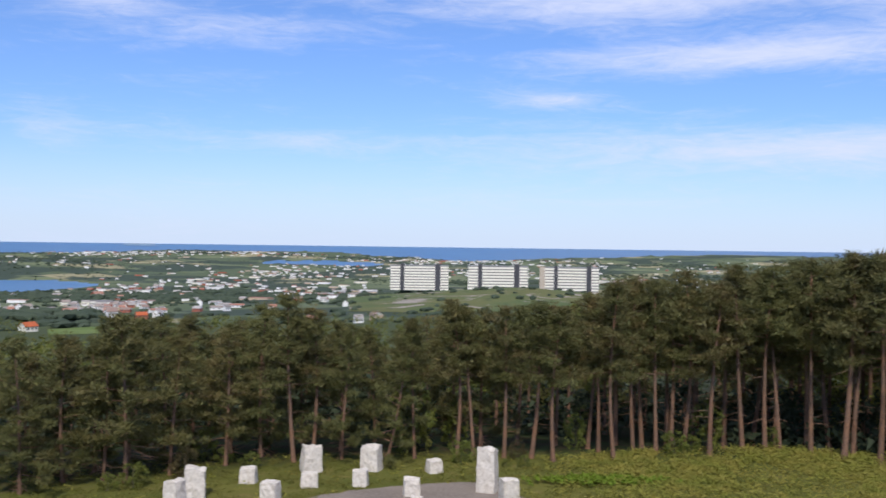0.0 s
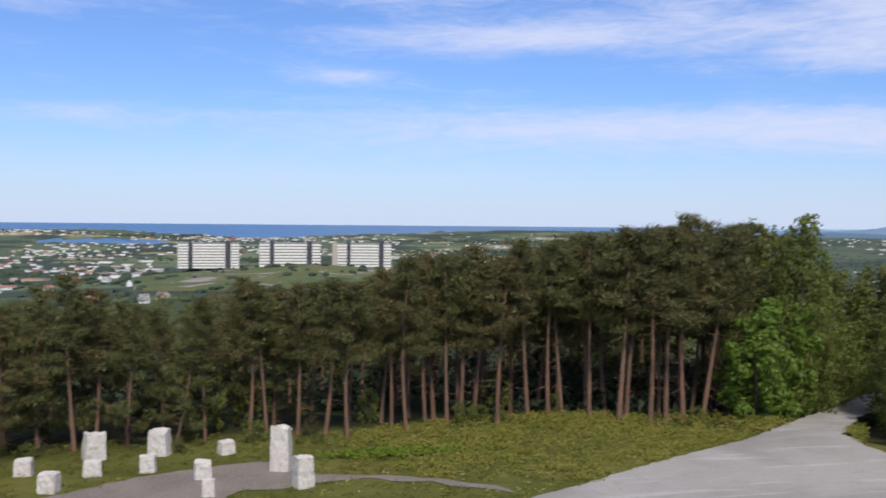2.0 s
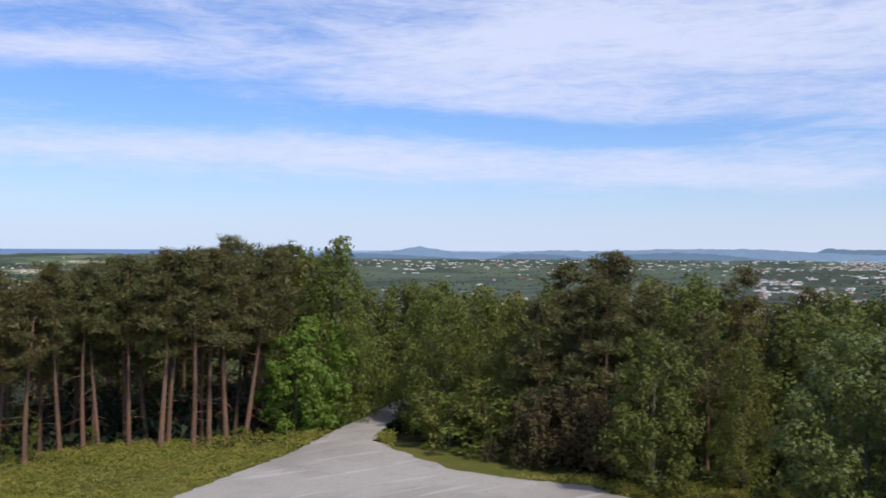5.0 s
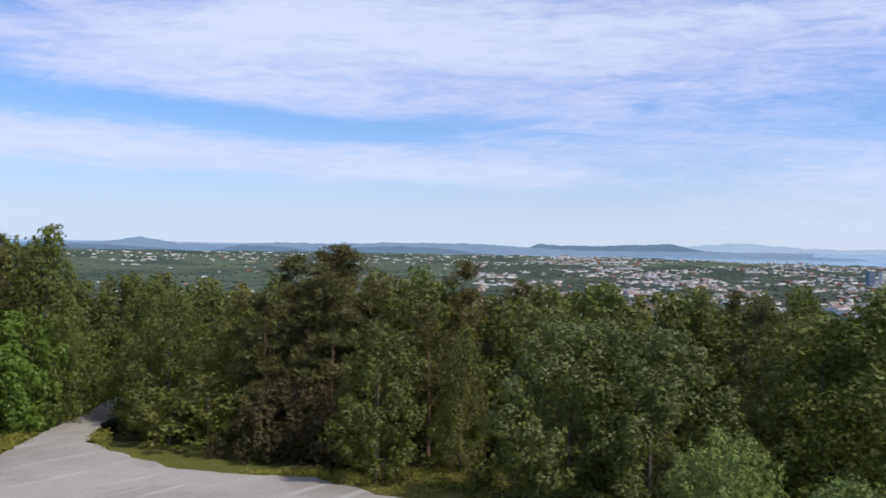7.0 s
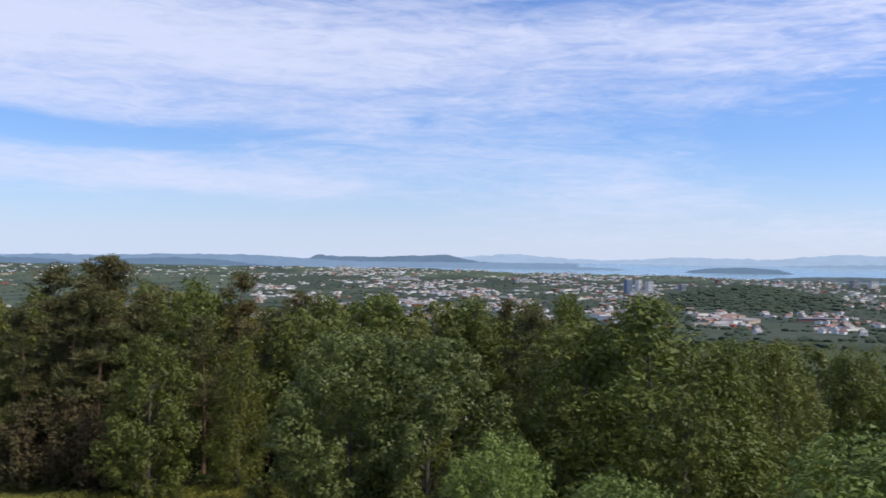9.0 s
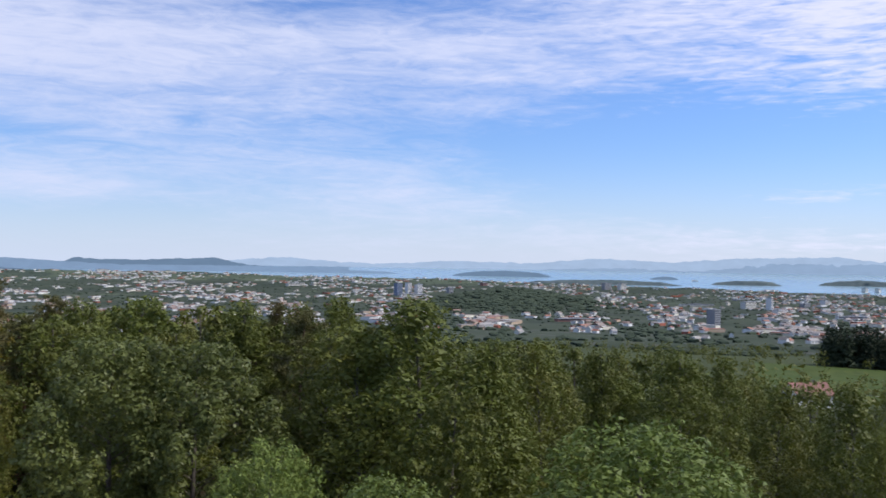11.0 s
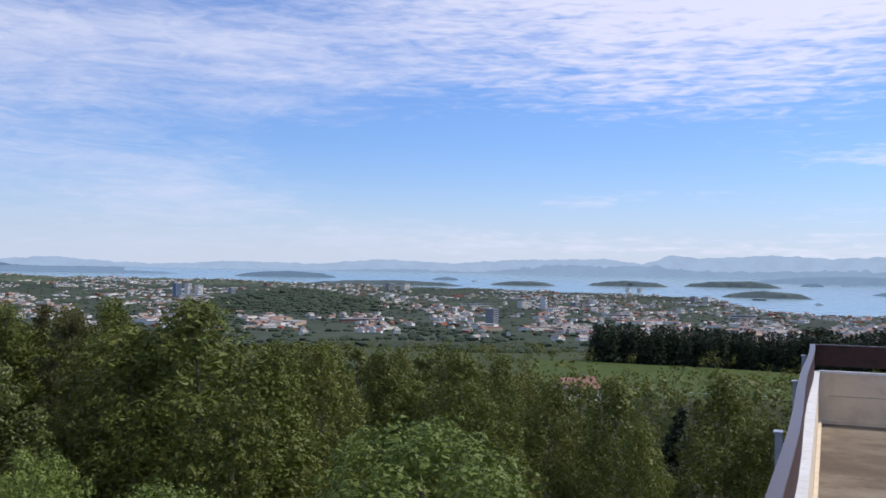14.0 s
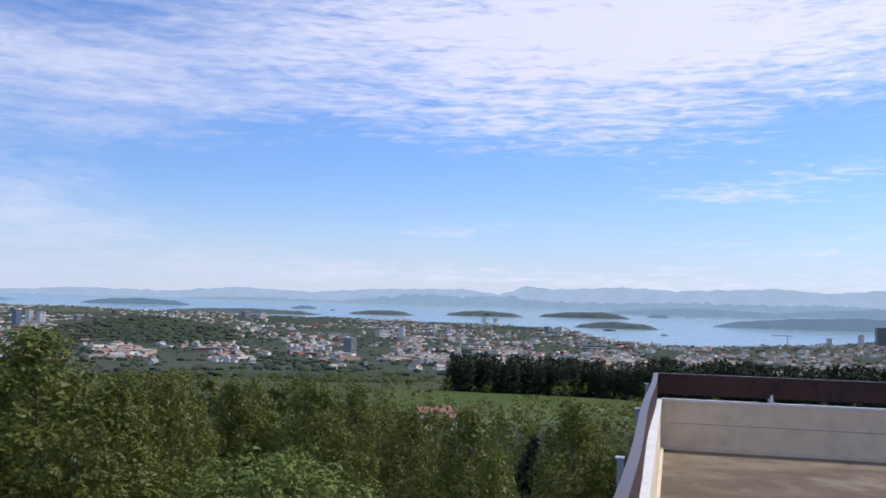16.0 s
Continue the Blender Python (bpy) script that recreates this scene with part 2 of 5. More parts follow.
M["weeds"] = surface("meadow_weeds", leafy((0.195, 0.220, 0.040), (0.300, 0.300, 0.062), (0.38, 0.32, 0.08)), 0.8, 0.15, translucent=0.35)
M["lawn"] = surface("short_grass", leafy((0.120, 0.135, 0.028), (0.190, 0.190, 0.044), (0.21, 0.17, 0.05)), 0.85, 0.15, translucent=0.25)
M["herb"] = surface("lime_herbs", leafy((0.14, 0.22, 0.02), (0.22, 0.31, 0.03), (0.2, 0.26, 0.03)), 0.7, 0.2, translucent=0.3)
M["blossom"] = surface("pale_petals", leafy((0.60, 0.52, 0.12), (0.70, 0.68, 0.55), (0.7, 0.6, 0.2)), 0.8, 0.2)
# distance haze is put in as muted, bluish greens
M["far_wood"] = surface("far_trees", leafy((0.050, 0.070, 0.048), (0.085, 0.108, 0.066), (0.065, 0.085, 0.056)), 0.9, 0.1)
M["concrete"] = surface("pale_concrete", plain((0.72, 0.70, 0.64), 0.85), 0.85, 0.2)
M["balcony"] = surface("cream_balcony_front", plain((0.84, 0.80, 0.70), 0.95), 0.85, 0.2)
M["beige"] = surface("beige_gable", plain((0.50, 0.43, 0.35), 0.85), 0.85, 0.2)
M["dark_clad"] = surface("dark_cladding", plain((0.075, 0.075, 0.085)), 0.7, 0.3)
M["glass"] = surface("window_glass", plain((0.045, 0.055, 0.070)), 0.12, 0.6)
M["house"] = surface("house_paint", painted([(0.82, 0.81, 0.78), (0.80, 0.79, 0.76), (0.76, 0.74, 0.68), (0.82, 0.81, 0.78), (0.50, 0.38, 0.27), (0.80, 0.79, 0.77), (0.34, 0.09, 0.05), (0.78, 0.74, 0.62)]), 0.85, 0.2)
M["roof"] = surface("roof_tiles", painted([(0.33, 0.30, 0.28), (0.19, 0.175, 0.165), (0.33, 0.15, 0.10), (0.27, 0.22, 0.19), (0.36, 0.34, 0.32), (0.24, 0.16, 0.13)]), 0.8, 0.25)
M["orange_roof"] = surface("orange_tiles", plain((0.50, 0.13, 0.055), 0.75), 0.85, 0.2)
M["pink_roof"] = surface("faded_red_tiles", plain((0.30, 0.155, 0.13), 0.8), 0.85, 0.2)
M["white_paint"] = surface("white_paint", plain((0.78, 0.77, 0.75), 0.9), 0.7, 0.3)
M["grey_block"] = surface("grey_facade", plain((0.30, 0.31, 0.33), 0.85), 0.7, 0.3)
M["blue_block"] = surface("blue_facade", plain((0.20, 0.25, 0.36), 0.85), 0.6, 0.3)
M["rock"] = surface("bare_rock", two((0.34, 0.31, 0.29), (0.24, 0.22, 0.2), (0.16, 0.15, 0.14), 0.1, 0.6), 0.95, 0.15, 0.6, dist=0.5)
M["sea"] = surface("sea_water", two((0.020, 0.085, 0.190), (0.028, 0.105, 0.215), (0.018, 0.075, 0.17), 0.004, 0.05), 0.28, 0.35, 0.25, dist=1.5)
# smoother than the sea; the pale base colour carries the sun's glitter
M["fjord"] = surface("glitter_fjord_water", two((0.21, 0.34, 0.39), (0.23, 0.36, 0.41), (0.19, 0.31, 0.37), 0.003, 0.03), 0.22, 0.5, 0.08, dist=1.0)
# grey that already holds the shade of the recessed balconies
M["loggia"] = surface("shaded_loggia_wall", plain((0.22, 0.21, 0.20), 0.8), 0.7, 0.3)
# blue-grey air haze is mixed into the island's base colour
M["island"] = surface("hazy_wooded_island", two((0.085, 0.115, 0.120), (0.110, 0.140, 0.135), (0.068, 0.095, 0.104), 0.012, 0.06), 0.95, 0.1)
M["parapet"] = surface("painted_concrete", two((0.72, 0.61, 0.455), (0.68, 0.57, 0.42), (0.59, 0.495, 0.365), 0.5, 4.0, 0.3, 0.8), 0.8, 0.25, 0.3)
M["deck"] = surface("weathered_concrete", deck_build, 0.9, 0.2, 0.5)
M["brown_wood"] = surface("brown_stained_board", two((0.060, 0.026, 0.020), (0.045, 0.020, 0.016), (0.032, 0.015, 0.013), 1.5, 9.0), 0.6, 0.35, 0.2)
M["gloss_brown"] = surface("glossy_brown_paint", two((0.070, 0.036, 0.030), (0.055, 0.029, 0.025), (0.04, 0.022, 0.02), 1.5, 9.0), 0.32, 0.5)
M["steel"] = surface("galvanised_steel", two((0.42, 0.45, 0.52), (0.36, 0.39, 0.46), (0.3, 0.32, 0.37), 2.0, 12.0), 0.45, 0.5, metal=0.3)


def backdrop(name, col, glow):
    """Distant hills that glow, many kilometres of air put into their colour as haze."""
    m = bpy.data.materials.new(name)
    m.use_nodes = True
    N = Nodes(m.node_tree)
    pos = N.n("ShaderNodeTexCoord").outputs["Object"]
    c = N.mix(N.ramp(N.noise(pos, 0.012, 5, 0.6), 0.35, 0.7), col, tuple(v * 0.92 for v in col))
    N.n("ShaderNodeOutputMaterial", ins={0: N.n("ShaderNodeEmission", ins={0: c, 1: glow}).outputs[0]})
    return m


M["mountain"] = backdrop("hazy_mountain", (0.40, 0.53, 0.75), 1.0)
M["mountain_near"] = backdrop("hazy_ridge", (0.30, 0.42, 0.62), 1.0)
M["hill_far"] = backdrop("hazy_far_hill", (0.235, 0.345, 0.53), 1.0)
M["hill"] = backdrop("hazy_hill", (0.16, 0.245, 0.375), 1.0)


# ---- building blocks ----
rng = np.random.default_rng(7)


def polar(az, r, z=0.0):
    return Vector((r * math.sin(radians(az)), r * math.cos(radians(az)), z))


def mesh_of(name, verts, faces, mat, smooth=False):
    me = bpy.data.meshes.new(name)
    me.from_pydata([tuple(v) for v in verts], [], faces)
    me.materials.append(mat)
    if smooth:
        me.polygons.foreach_set("use_smooth", [True] * len(me.polygons))
    me.update()
    return me


def blades(name, arr, mat):
    """A mesh of loose pointed leaves from an array (n, 3, 3)."""
    n = len(arr)
    me = bpy.data.meshes.new(name)
    me.vertices.add(3 * n)
    me.vertices.foreach_set("co", np.ascontiguousarray(arr, dtype=np.float32).ravel())
    me.loops.add(3 * n)
    me.loops.foreach_set("vertex_index", np.arange(3 * n, dtype=np.int32))
    me.polygons.add(n)
    me.polygons.foreach_set("loop_start", np.arange(0, 3 * n, 3, dtype=np.int32))
    me.polygons.foreach_set("loop_total", np.full(n, 3, dtype=np.int32))
    me.materials.append(mat)
    me.update(calc_edges=True)
    return me


def part(name, data, parent, label=""):
    ob = new(name, data)
    ob.parent = parent
    return tagged(ob, label)


class Shape:
    """Collects boxes, prisms and tubes into one mesh."""
    def __init__(self):
        self.v, self.f = [], []

    def add(self, verts, faces):
        k = len(self.v)
        self.v += [tuple(v) for v in verts]
        self.f += [tuple(i + k for i in f) for f in faces]
        return self

    def box(self, x0, x1, y0, y1, z0, z1, m=None):
        vs = [Vector((x, y, z)) for z in (z0, z1) for y in (y0, y1) for x in (x0, x1)]
        if m is not None:
            vs = [m @ v for v in vs]
        return self.add(vs, [(0, 2, 3, 1), (4, 5, 7, 6), (0, 1, 5, 4), (1, 3, 7, 5), (3, 2, 6, 7), (2, 0, 4, 6)])

    def gable(self, x0, x1, y0, y1, z0, z1, m=None, thick=0.25):
        """A pitched roof with its ridge along x, as a thin folded slab."""
        ym = (y0 + y1) / 2
        vs = []
        for x in (x0, x1):
            vs += [Vector(p) for p in ((x, y0, z0), (x, ym, z1), (x, y1, z0), (x, y1, z0 + thick), (x, ym, z1 + thick), (x, y0, z0 + thick))]
        if m is not None:
            vs = [m @ v for v in vs]
        fs = [(0, 1, 4, 5), (1, 2, 3, 4), (11, 10, 7, 6), (10, 9, 8, 7)]
        fs += [(5, 4, 10, 11), (4, 3, 9, 10), (6, 7, 1, 0), (7, 8, 2, 1), (0, 5, 11, 6), (2, 8, 9, 3)]
        return self.add(vs, fs)

    def tube(self, pts, rads, sides=7):
        rings, prev = [], None
        base = len(self.v)
        for i, p in enumerate(pts):
            p = Vector(p)
            d = (Vector(pts[min(i + 1, len(pts) - 1)]) - Vector(pts[max(i - 1, 0)])).normalized()
            a = d.cross(Vector((0.31, 0.95, 0.05)) if abs(d.y) < 0.9 else Vector((1, 0, 0))).normalized()
            b = d.cross(a)
            self.v += [tuple(p + float(rads[i]) * (math.cos(2 * math.pi * t / sides) * a + math.sin(2 * math.pi * t / sides) * b)) for t in range(sides)]
        for i in range(len(pts) - 1):
            for k in range(sides):
                o, q = base + i * sides, (k + 1) % sides
                self.f.append((o + k, o + q, o + sides + q, o + sides + k))
        self.f.append(tuple(base + (len(pts) - 1) * sides + k for k in range(sides)))
        return self

    def mesh(self, name, mat, smooth=False):
        return mesh_of(name, self.v, self.f, mat, smooth)


# ---- the land: one sheet to the horizon ----
PROFILE_R = [0, 58, 75, 100, 200, 300, 490, 700, 1000, 1500, 2000, 2500, 3000, 3500, 4000, 4450, 4950]
PROFILE_Z = [0, 0, -1.5, -5, -15.5, -24, -33, -45, -58, -75, -85, -81, -68, -52, -30, -10, 11.5]
# water's lower shore as elevation seen from the terrace, by azimuth
COAST_AZ = [-40, -24.7, -15.8, -6, 0.5, 4, 9, 17, 30, 45, 57, 59, 66, 70, 73, 80, 88.3, 96.3, 102.8, 110.1, 111.9, 113.3, 117.9, 122.5, 128, 145]
COAST_EL = [-.6, -.6, -.4, -.36, -.8, -.7, -.46, -.2, -.34, -.5, -.5, -.5, -.5, -.55, -.7, -.68, -.9, -1.05, -1.15, -1.3, -1.8, -2.1, -2.1, -1.9, -1.4, -1.2]


def profile(r):
    return np.interp(r, PROFILE_R, PROFILE_Z)


def bell(d):
    return np.exp(-d * d)


def fbm(x, y, s):
    """A cheap sum of sines as rolling relief."""
    v = 0
    for k, (a, b, c) in enumerate(((1, 0.3, 0.1), (-0.7, 1.1, 2.0), (1.9, -1.3, 4.0), (2.7, 2.1, 1.3), (-4.1, 3.3, 0.4))):
        v = v + np.sin((a * x + b * y) / s + c) / (1 + 0.8 * k)
    return v / 2.4


def is_water(az, r):
    """Above 0 on the water."""
    el = np.degrees(np.arctan2(profile(r) - EYE, r))
    wob = 0.05 * fbm(az * 1.0, el * 4, 1.2) + 0.04 * fbm(az, el, 0.25)
    sea = el - np.interp(az, COAST_AZ, COAST_EL) + wob
    bay = 0.33 - np.hypot((az + 25.8) / 18.0, (el + 2.40 + wob) * 1.0)
    creek = 0.11 - np.hypot((az + 7.0) / 32.0, el + 1.03 + wob)
    behind = np.where((az > 150) | (az < -60), -1.0, 1.0)
    return np.minimum(np.maximum(np.maximum(sea, bay), creek), behind)


def land_z(x, y):
    r = np.hypot(x, y)
    az = np.degrees(np.arctan2(x, y))
    z = profile(r)
    roll = fbm(x, y, 60.0) * np.clip((r - 90) / 300, 0, 1) * 2.5 + fbm(x, y, 230.0) * np.clip((r - 500) / 900, 0, 1) * 5.0
    z = z + roll
    # a grassy knoll below the apartment blocks, and a wooded ridge in the town
    z = z + 24 * bell((r - 1150) / 260) * bell((az - 3.5) / 10.5)
    z = z + 40 * bell((r - 2450) / 230) * bell((az - 85.8) / 4.2)
    z = z + 26 * bell((r - 3050) / 330) * bell((az + 24.5) / 5.5) + 9 * bell((r - 4100) / 200) * bell((az + 14) / 6)
    w = is_water(az, r)
    far = np.clip((r - 700) / 300, 0, 1)
    z = np.where(w > 0, profile(r) - 6 * far, z)
    shore = np.clip(-w / 0.10, 0, 1)
    return np.where((w <= 0) & (r > 800), profile(r) + 0.8 + np.abs(z - profile(r)) * shore, z)


def ground_at(x, y):
    return float(land_z(np.array([x]), np.array([y]))[0])


def polar_sheet(name, azs, rs, height, mat):
    A, R = np.meshgrid(np.radians(azs), rs)
    X, Y = R * np.sin(A), R * np.cos(A)
    Z = height(X, Y)
    n, m = len(rs), len(azs)
    vs = np.stack([X, Y, Z], -1).reshape(-1, 3)
    i = (np.arange(n - 1)[:, None] * m + np.arange(m - 1)[None, :]).ravel()
    fs = np.stack([i, i + m, i + m + 1, i + 1], -1)
    return mesh_of(name, vs.tolist(), fs.tolist(), mat, True)


azs = np.concatenate([np.arange(-228, -45, 3.0), np.arange(-45, 150, 0.52)])
rs = np.concatenate([[0.01], np.arange(6, 90, 2.5), np.geomspace(90, 4950, 170)])
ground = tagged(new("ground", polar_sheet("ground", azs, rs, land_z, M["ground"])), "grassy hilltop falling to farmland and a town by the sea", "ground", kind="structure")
wat_az, wat_r = np.arange(-60, 30.1, 0.8), np.geomspace(1400, 4960, 60)
tagged(new("water_fjord", polar_sheet("water_fjord", np.arange(30, 150, 0.8), wat_r, lambda x, y: profile(np.hypot(x, y)) - 0.4, M["fjord"])), "calm pale blue fjord among islands, sun glitter put into its colour", "water", kind="structure")
water = tagged(new("water_sea", polar_sheet("water_sea", wat_az, wat_r, lambda x, y: profile(np.hypot(x, y)) - 0.4, M["sea"])), "deep blue open sea reaching the horizon", "water", kind="structure")


def flat_sheet(name, outline, z, mat, label, cat):
    """A thin laid surface with a slightly ragged edge."""
    pts = []
    n = len(outline)
    for i in range(n):
        a, b = Vector(outline[i]), Vector(outline[(i + 1) % n])
        k = max(2, int((b - a).length / 0.7))
        for j in range(k):
            p = a.lerp(b, j / k)
            pts.append((p.x + 0.18 * math.sin(p.x * 3.1 + p.y * 1.7), p.y + 0.18 * math.sin(p.y * 2.6 - p.x * 1.3), z))
    bm = bmesh.new()
    bm.faces.new([bm.verts.new(p) for p in pts])
    bmesh.ops.triangulate(bm, faces=bm.faces[:])
    me = bpy.data.meshes.new(name)
    bm.to_mesh(me)
    bm.free()
    me.materials.append(mat)
    return tagged(new(name, me), label, cat, kind="structure")


ROAD = [(60, 70), (52, 66.5), (43.0, 60.2), (35.4, 54.6), (28.6, 49.9), (23.3, 47.0), (16.2, 42.3), (13.2, 40.7), (9.2, 37.9), (4, 33.5), (0, 27), (-2, 16),
        (8, 8), (30, 6), (38, 20), (36.3, 29), (36.8, 33.5), (34.6, 37.5), (33.8, 41.2), (34.2, 46), (35.0, 50.0), (39.5, 54.6), (46, 59.5), (55, 65), (62, 67.5)]
road = flat_sheet("road", ROAD, 0.03, M["gravel"], "pale grey gravel car park narrowing into a forest track", "road")
PAVE = [(-14, 38.2), (-11.2, 41.2), (-8.8, 44), (-7.2, 44.9), (-4.3, 47.2), (-1, 48.6), (1.8, 49.3), (3.6, 48.2), (4.0, 46.2), (6.0, 45.9), (9.5, 44.6), (12.4, 42.2),
        (12.2, 41.7), (9, 43.9), (6.0, 45.2), (3.5, 44.9), (2.1, 44.1), (0.4, 44.0), (-0.9, 41.9), (-3, 41.4), (-6.5, 40.7), (-10, 37)]
paving = flat_sheet("pavement", PAVE, 0.035, M["paving"], "worn grey gravel floor among the white standing stones", "path")

# ---- white standing stones ----
def standing_stone(x, y, w, h, seed, turn):
    """A rough hewn block, chipped on its faces and slightly tapered."""
    bm = bmesh.new()
    bmesh.ops.create_cube(bm, size=1.0)
    bmesh.ops.subdivide_edges(bm, edges=bm.edges[:], cuts=6, use_grid_fill=True)
    ln = random.Random(seed)
    lean, tap = ln.uniform(-0.05, 0.05), ln.uniform(0.06, 0.16)
    for v in bm.verts:
        c = v.co
        q = max(abs(c.x), abs(c.y))
        rnd = 0.93 + 0.07 * (1 - min(1, (abs(c.x) * abs(c.y)) * 4))
        top = c.z + 0.5
        c.x, c.y = c.x * rnd * (1 - tap * top), c.y * rnd * (1 - tap * top)
        nz = noise.noise_vector(Vector((c.x * 3.5, c.y * 3.5, c.z * 3.5 * h)) + Vector((seed * 3.7, 0, 0)))
        nf = noise.noise_vector(Vector((c.x * 9, c.y * 9, c.z * 9 * h)) + Vector((seed, 5, 0)))
        c += Vector((nz.x, nz.y, nz.z * 0.6)) * 0.05 + nf * 0.02
        if top > 0.9:
            c.z -= 0.12 * noise.noise(Vector((c.x * 2 + seed, c.y * 2, 0))) + 0.08 * (abs(c.x) + abs(c.y)) * 0.6
        v.co = Vector((c.x * w + lean * top * h, c.y * w * 0.95, (c.z + 0.5) * h - 0.06))
    me = bpy.data.meshes.new("standing_stone")
    bm.to_mesh(me)
    bm.free()
    me.materials.append(M["white_stone"])
    ob = tagged(new("standing_stone", me), "tall whitewashed standing stone on gravel" if h > 1.3 else "low whitewashed stone block set in the grass", "standing stone", "ring of white stones")
    ob.matrix_world = pose(x, y, 0, 0, 0, turn)


# x, y, width, height
STONES = [(-11.6, 42.3, 1.0, 1.85), (-11.7, 45.8, 1.3, 1.6), (-9.7, 48.8, 1.0, 0.9), (-8.0, 45.5, 1.0, 1.0), (-6.9, 51.4, 1.25, 1.55), (-6.55, 48.1, 1.05, 0.85), (-4.0, 48.4, 0.9, 0.95),
          (-3.7, 51.9, 1.25, 1.5), (-0.35, 51.5, 0.95, 0.8), (-1.4, 46.6, 0.95, 1.0), (-1.05, 43.5, 0.7, 0.9), (2.3, 47.5, 1.15, 2.45), (3.15, 44.3, 1.0, 1.65), (-8.9, 39.0, 0.95, 0.75)]
for i, (x, y, w, h) in enumerate(STONES):
    standing_stone(x + 0.06, y, 0.87 * w, 0.93 * h, i + 1, (37 * i) % 50 - 25)


# ---- trees ----
def leaves(centres, radii, counts, size, up=0.5, flat=0.7, long=2.2, droop=0.0, seed=1):
    """Small pointed leaves gathered in clumps."""
    g = np.random.default_rng(seed)
    C = np.repeat(centres, counts, 0)
    Rr = np.repeat(radii, counts)[:, None]
    d = g.normal(size=C.shape)
    d /= np.linalg.norm(d, axis=1, keepdims=True)
    off = d * (g.random((len(C), 1)) ** 0.45) * Rr
    off[:, 2] *= flat
    P = C + off
    P[:, 2] -= droop * np.linalg.norm(off[:, :2], axis=1)
    nrm = d * (1 - up) + np.array([0, 0, 1.0]) * up + g.normal(size=d.shape) * 0.45
    nrm /= np.linalg.norm(nrm, axis=1, keepdims=True)
    a = np.cross(nrm, g.normal(size=d.shape))
    a /= np.linalg.norm(a, axis=1, keepdims=True)
    b = np.cross(nrm, a)
    s = size * (0.6 + 0.8 * g.random((len(C), 1)))
    return np.stack([P - a * s * long * 0.4 + b * s * 0.5, P + a * s * long * 0.6, P - a * s * long * 0.4 - b * s * 0.5], 1)


def unit(v):
    return v / np.maximum(np.linalg.norm(v, axis=1, keepdims=True), 1e-6)


def puffs(centres, radii, total, length, width, g, flat=1.0, hang=0.0, up=0.35, rough=0.35, shell=0.3):
    """Leaves on the outer, upper side of many rounded sprays; big sprays carry more of them."""
    wt = radii ** 2
    idx = g.choice(len(centres), size=total, p=wt / wt.sum())
    d = unit(g.normal(size=(total, 3)) + np.array([0, 0, 0.35]))
    q = 1 - shell * g.random((total, 1)) ** 1.5
    off = d * q * radii[idx][:, None]
    off[:, 2] *= flat
    P = centres[idx] + off
    P[:, 2] -= hang * g.random(total) * radii[idx]
    nrm = unit(d + np.array([0, 0, up]) + rough * g.normal(size=d.shape))
    a = unit(np.cross(nrm, g.normal(size=d.shape)) + (np.array([0, 0, -0.9]) * hang))
    b = unit(np.cross(nrm, a))
    k = 0.65 + 0.7 * g.random((total, 1))
    return np.stack([P - a * k * length * 0.45 + b * k * width * 0.5, P + a * k * length * 0.55, P - a * k * length * 0.45 - b * k * width * 0.5], 1)


def needles(centres, radii, total, length, width, g, flat=0.5):
    """Tufts of needles that stand out and upwards from flat pads."""
    wt = radii ** 2
    idx = g.choice(len(centres), size=total, p=wt / wt.sum())
    d = unit(g.normal(size=(total, 3)) + np.array([0, 0, 0.3]))
    off = d * (g.random((total, 1)) ** 0.4) * radii[idx][:, None]
    off[:, 2] *= flat
    P = centres[idx] + off
    a = unit(d + np.array([0, 0, 0.45]) + 0.5 * g.normal(size=d.shape))
    b = unit(np.cross(a, g.normal(size=d.shape)))
    k = 0.6 + 0.8 * g.random((total, 1))
    return np.stack([P + b * k * width * 0.5, P + a * k * length, P - b * k * width * 0.5], 1)


def limb_path(p, d, length, k, g, sag=0.0):
    pts = [Vector(p)]
    d = Vector(d).normalized()
    for i in range(k):
        d = (d + Vector(g.normal(size=3)) * 0.16 + Vector((0, 0, sag))).normalized()
        pts.append(pts[-1] + d * length / k)
    return pts


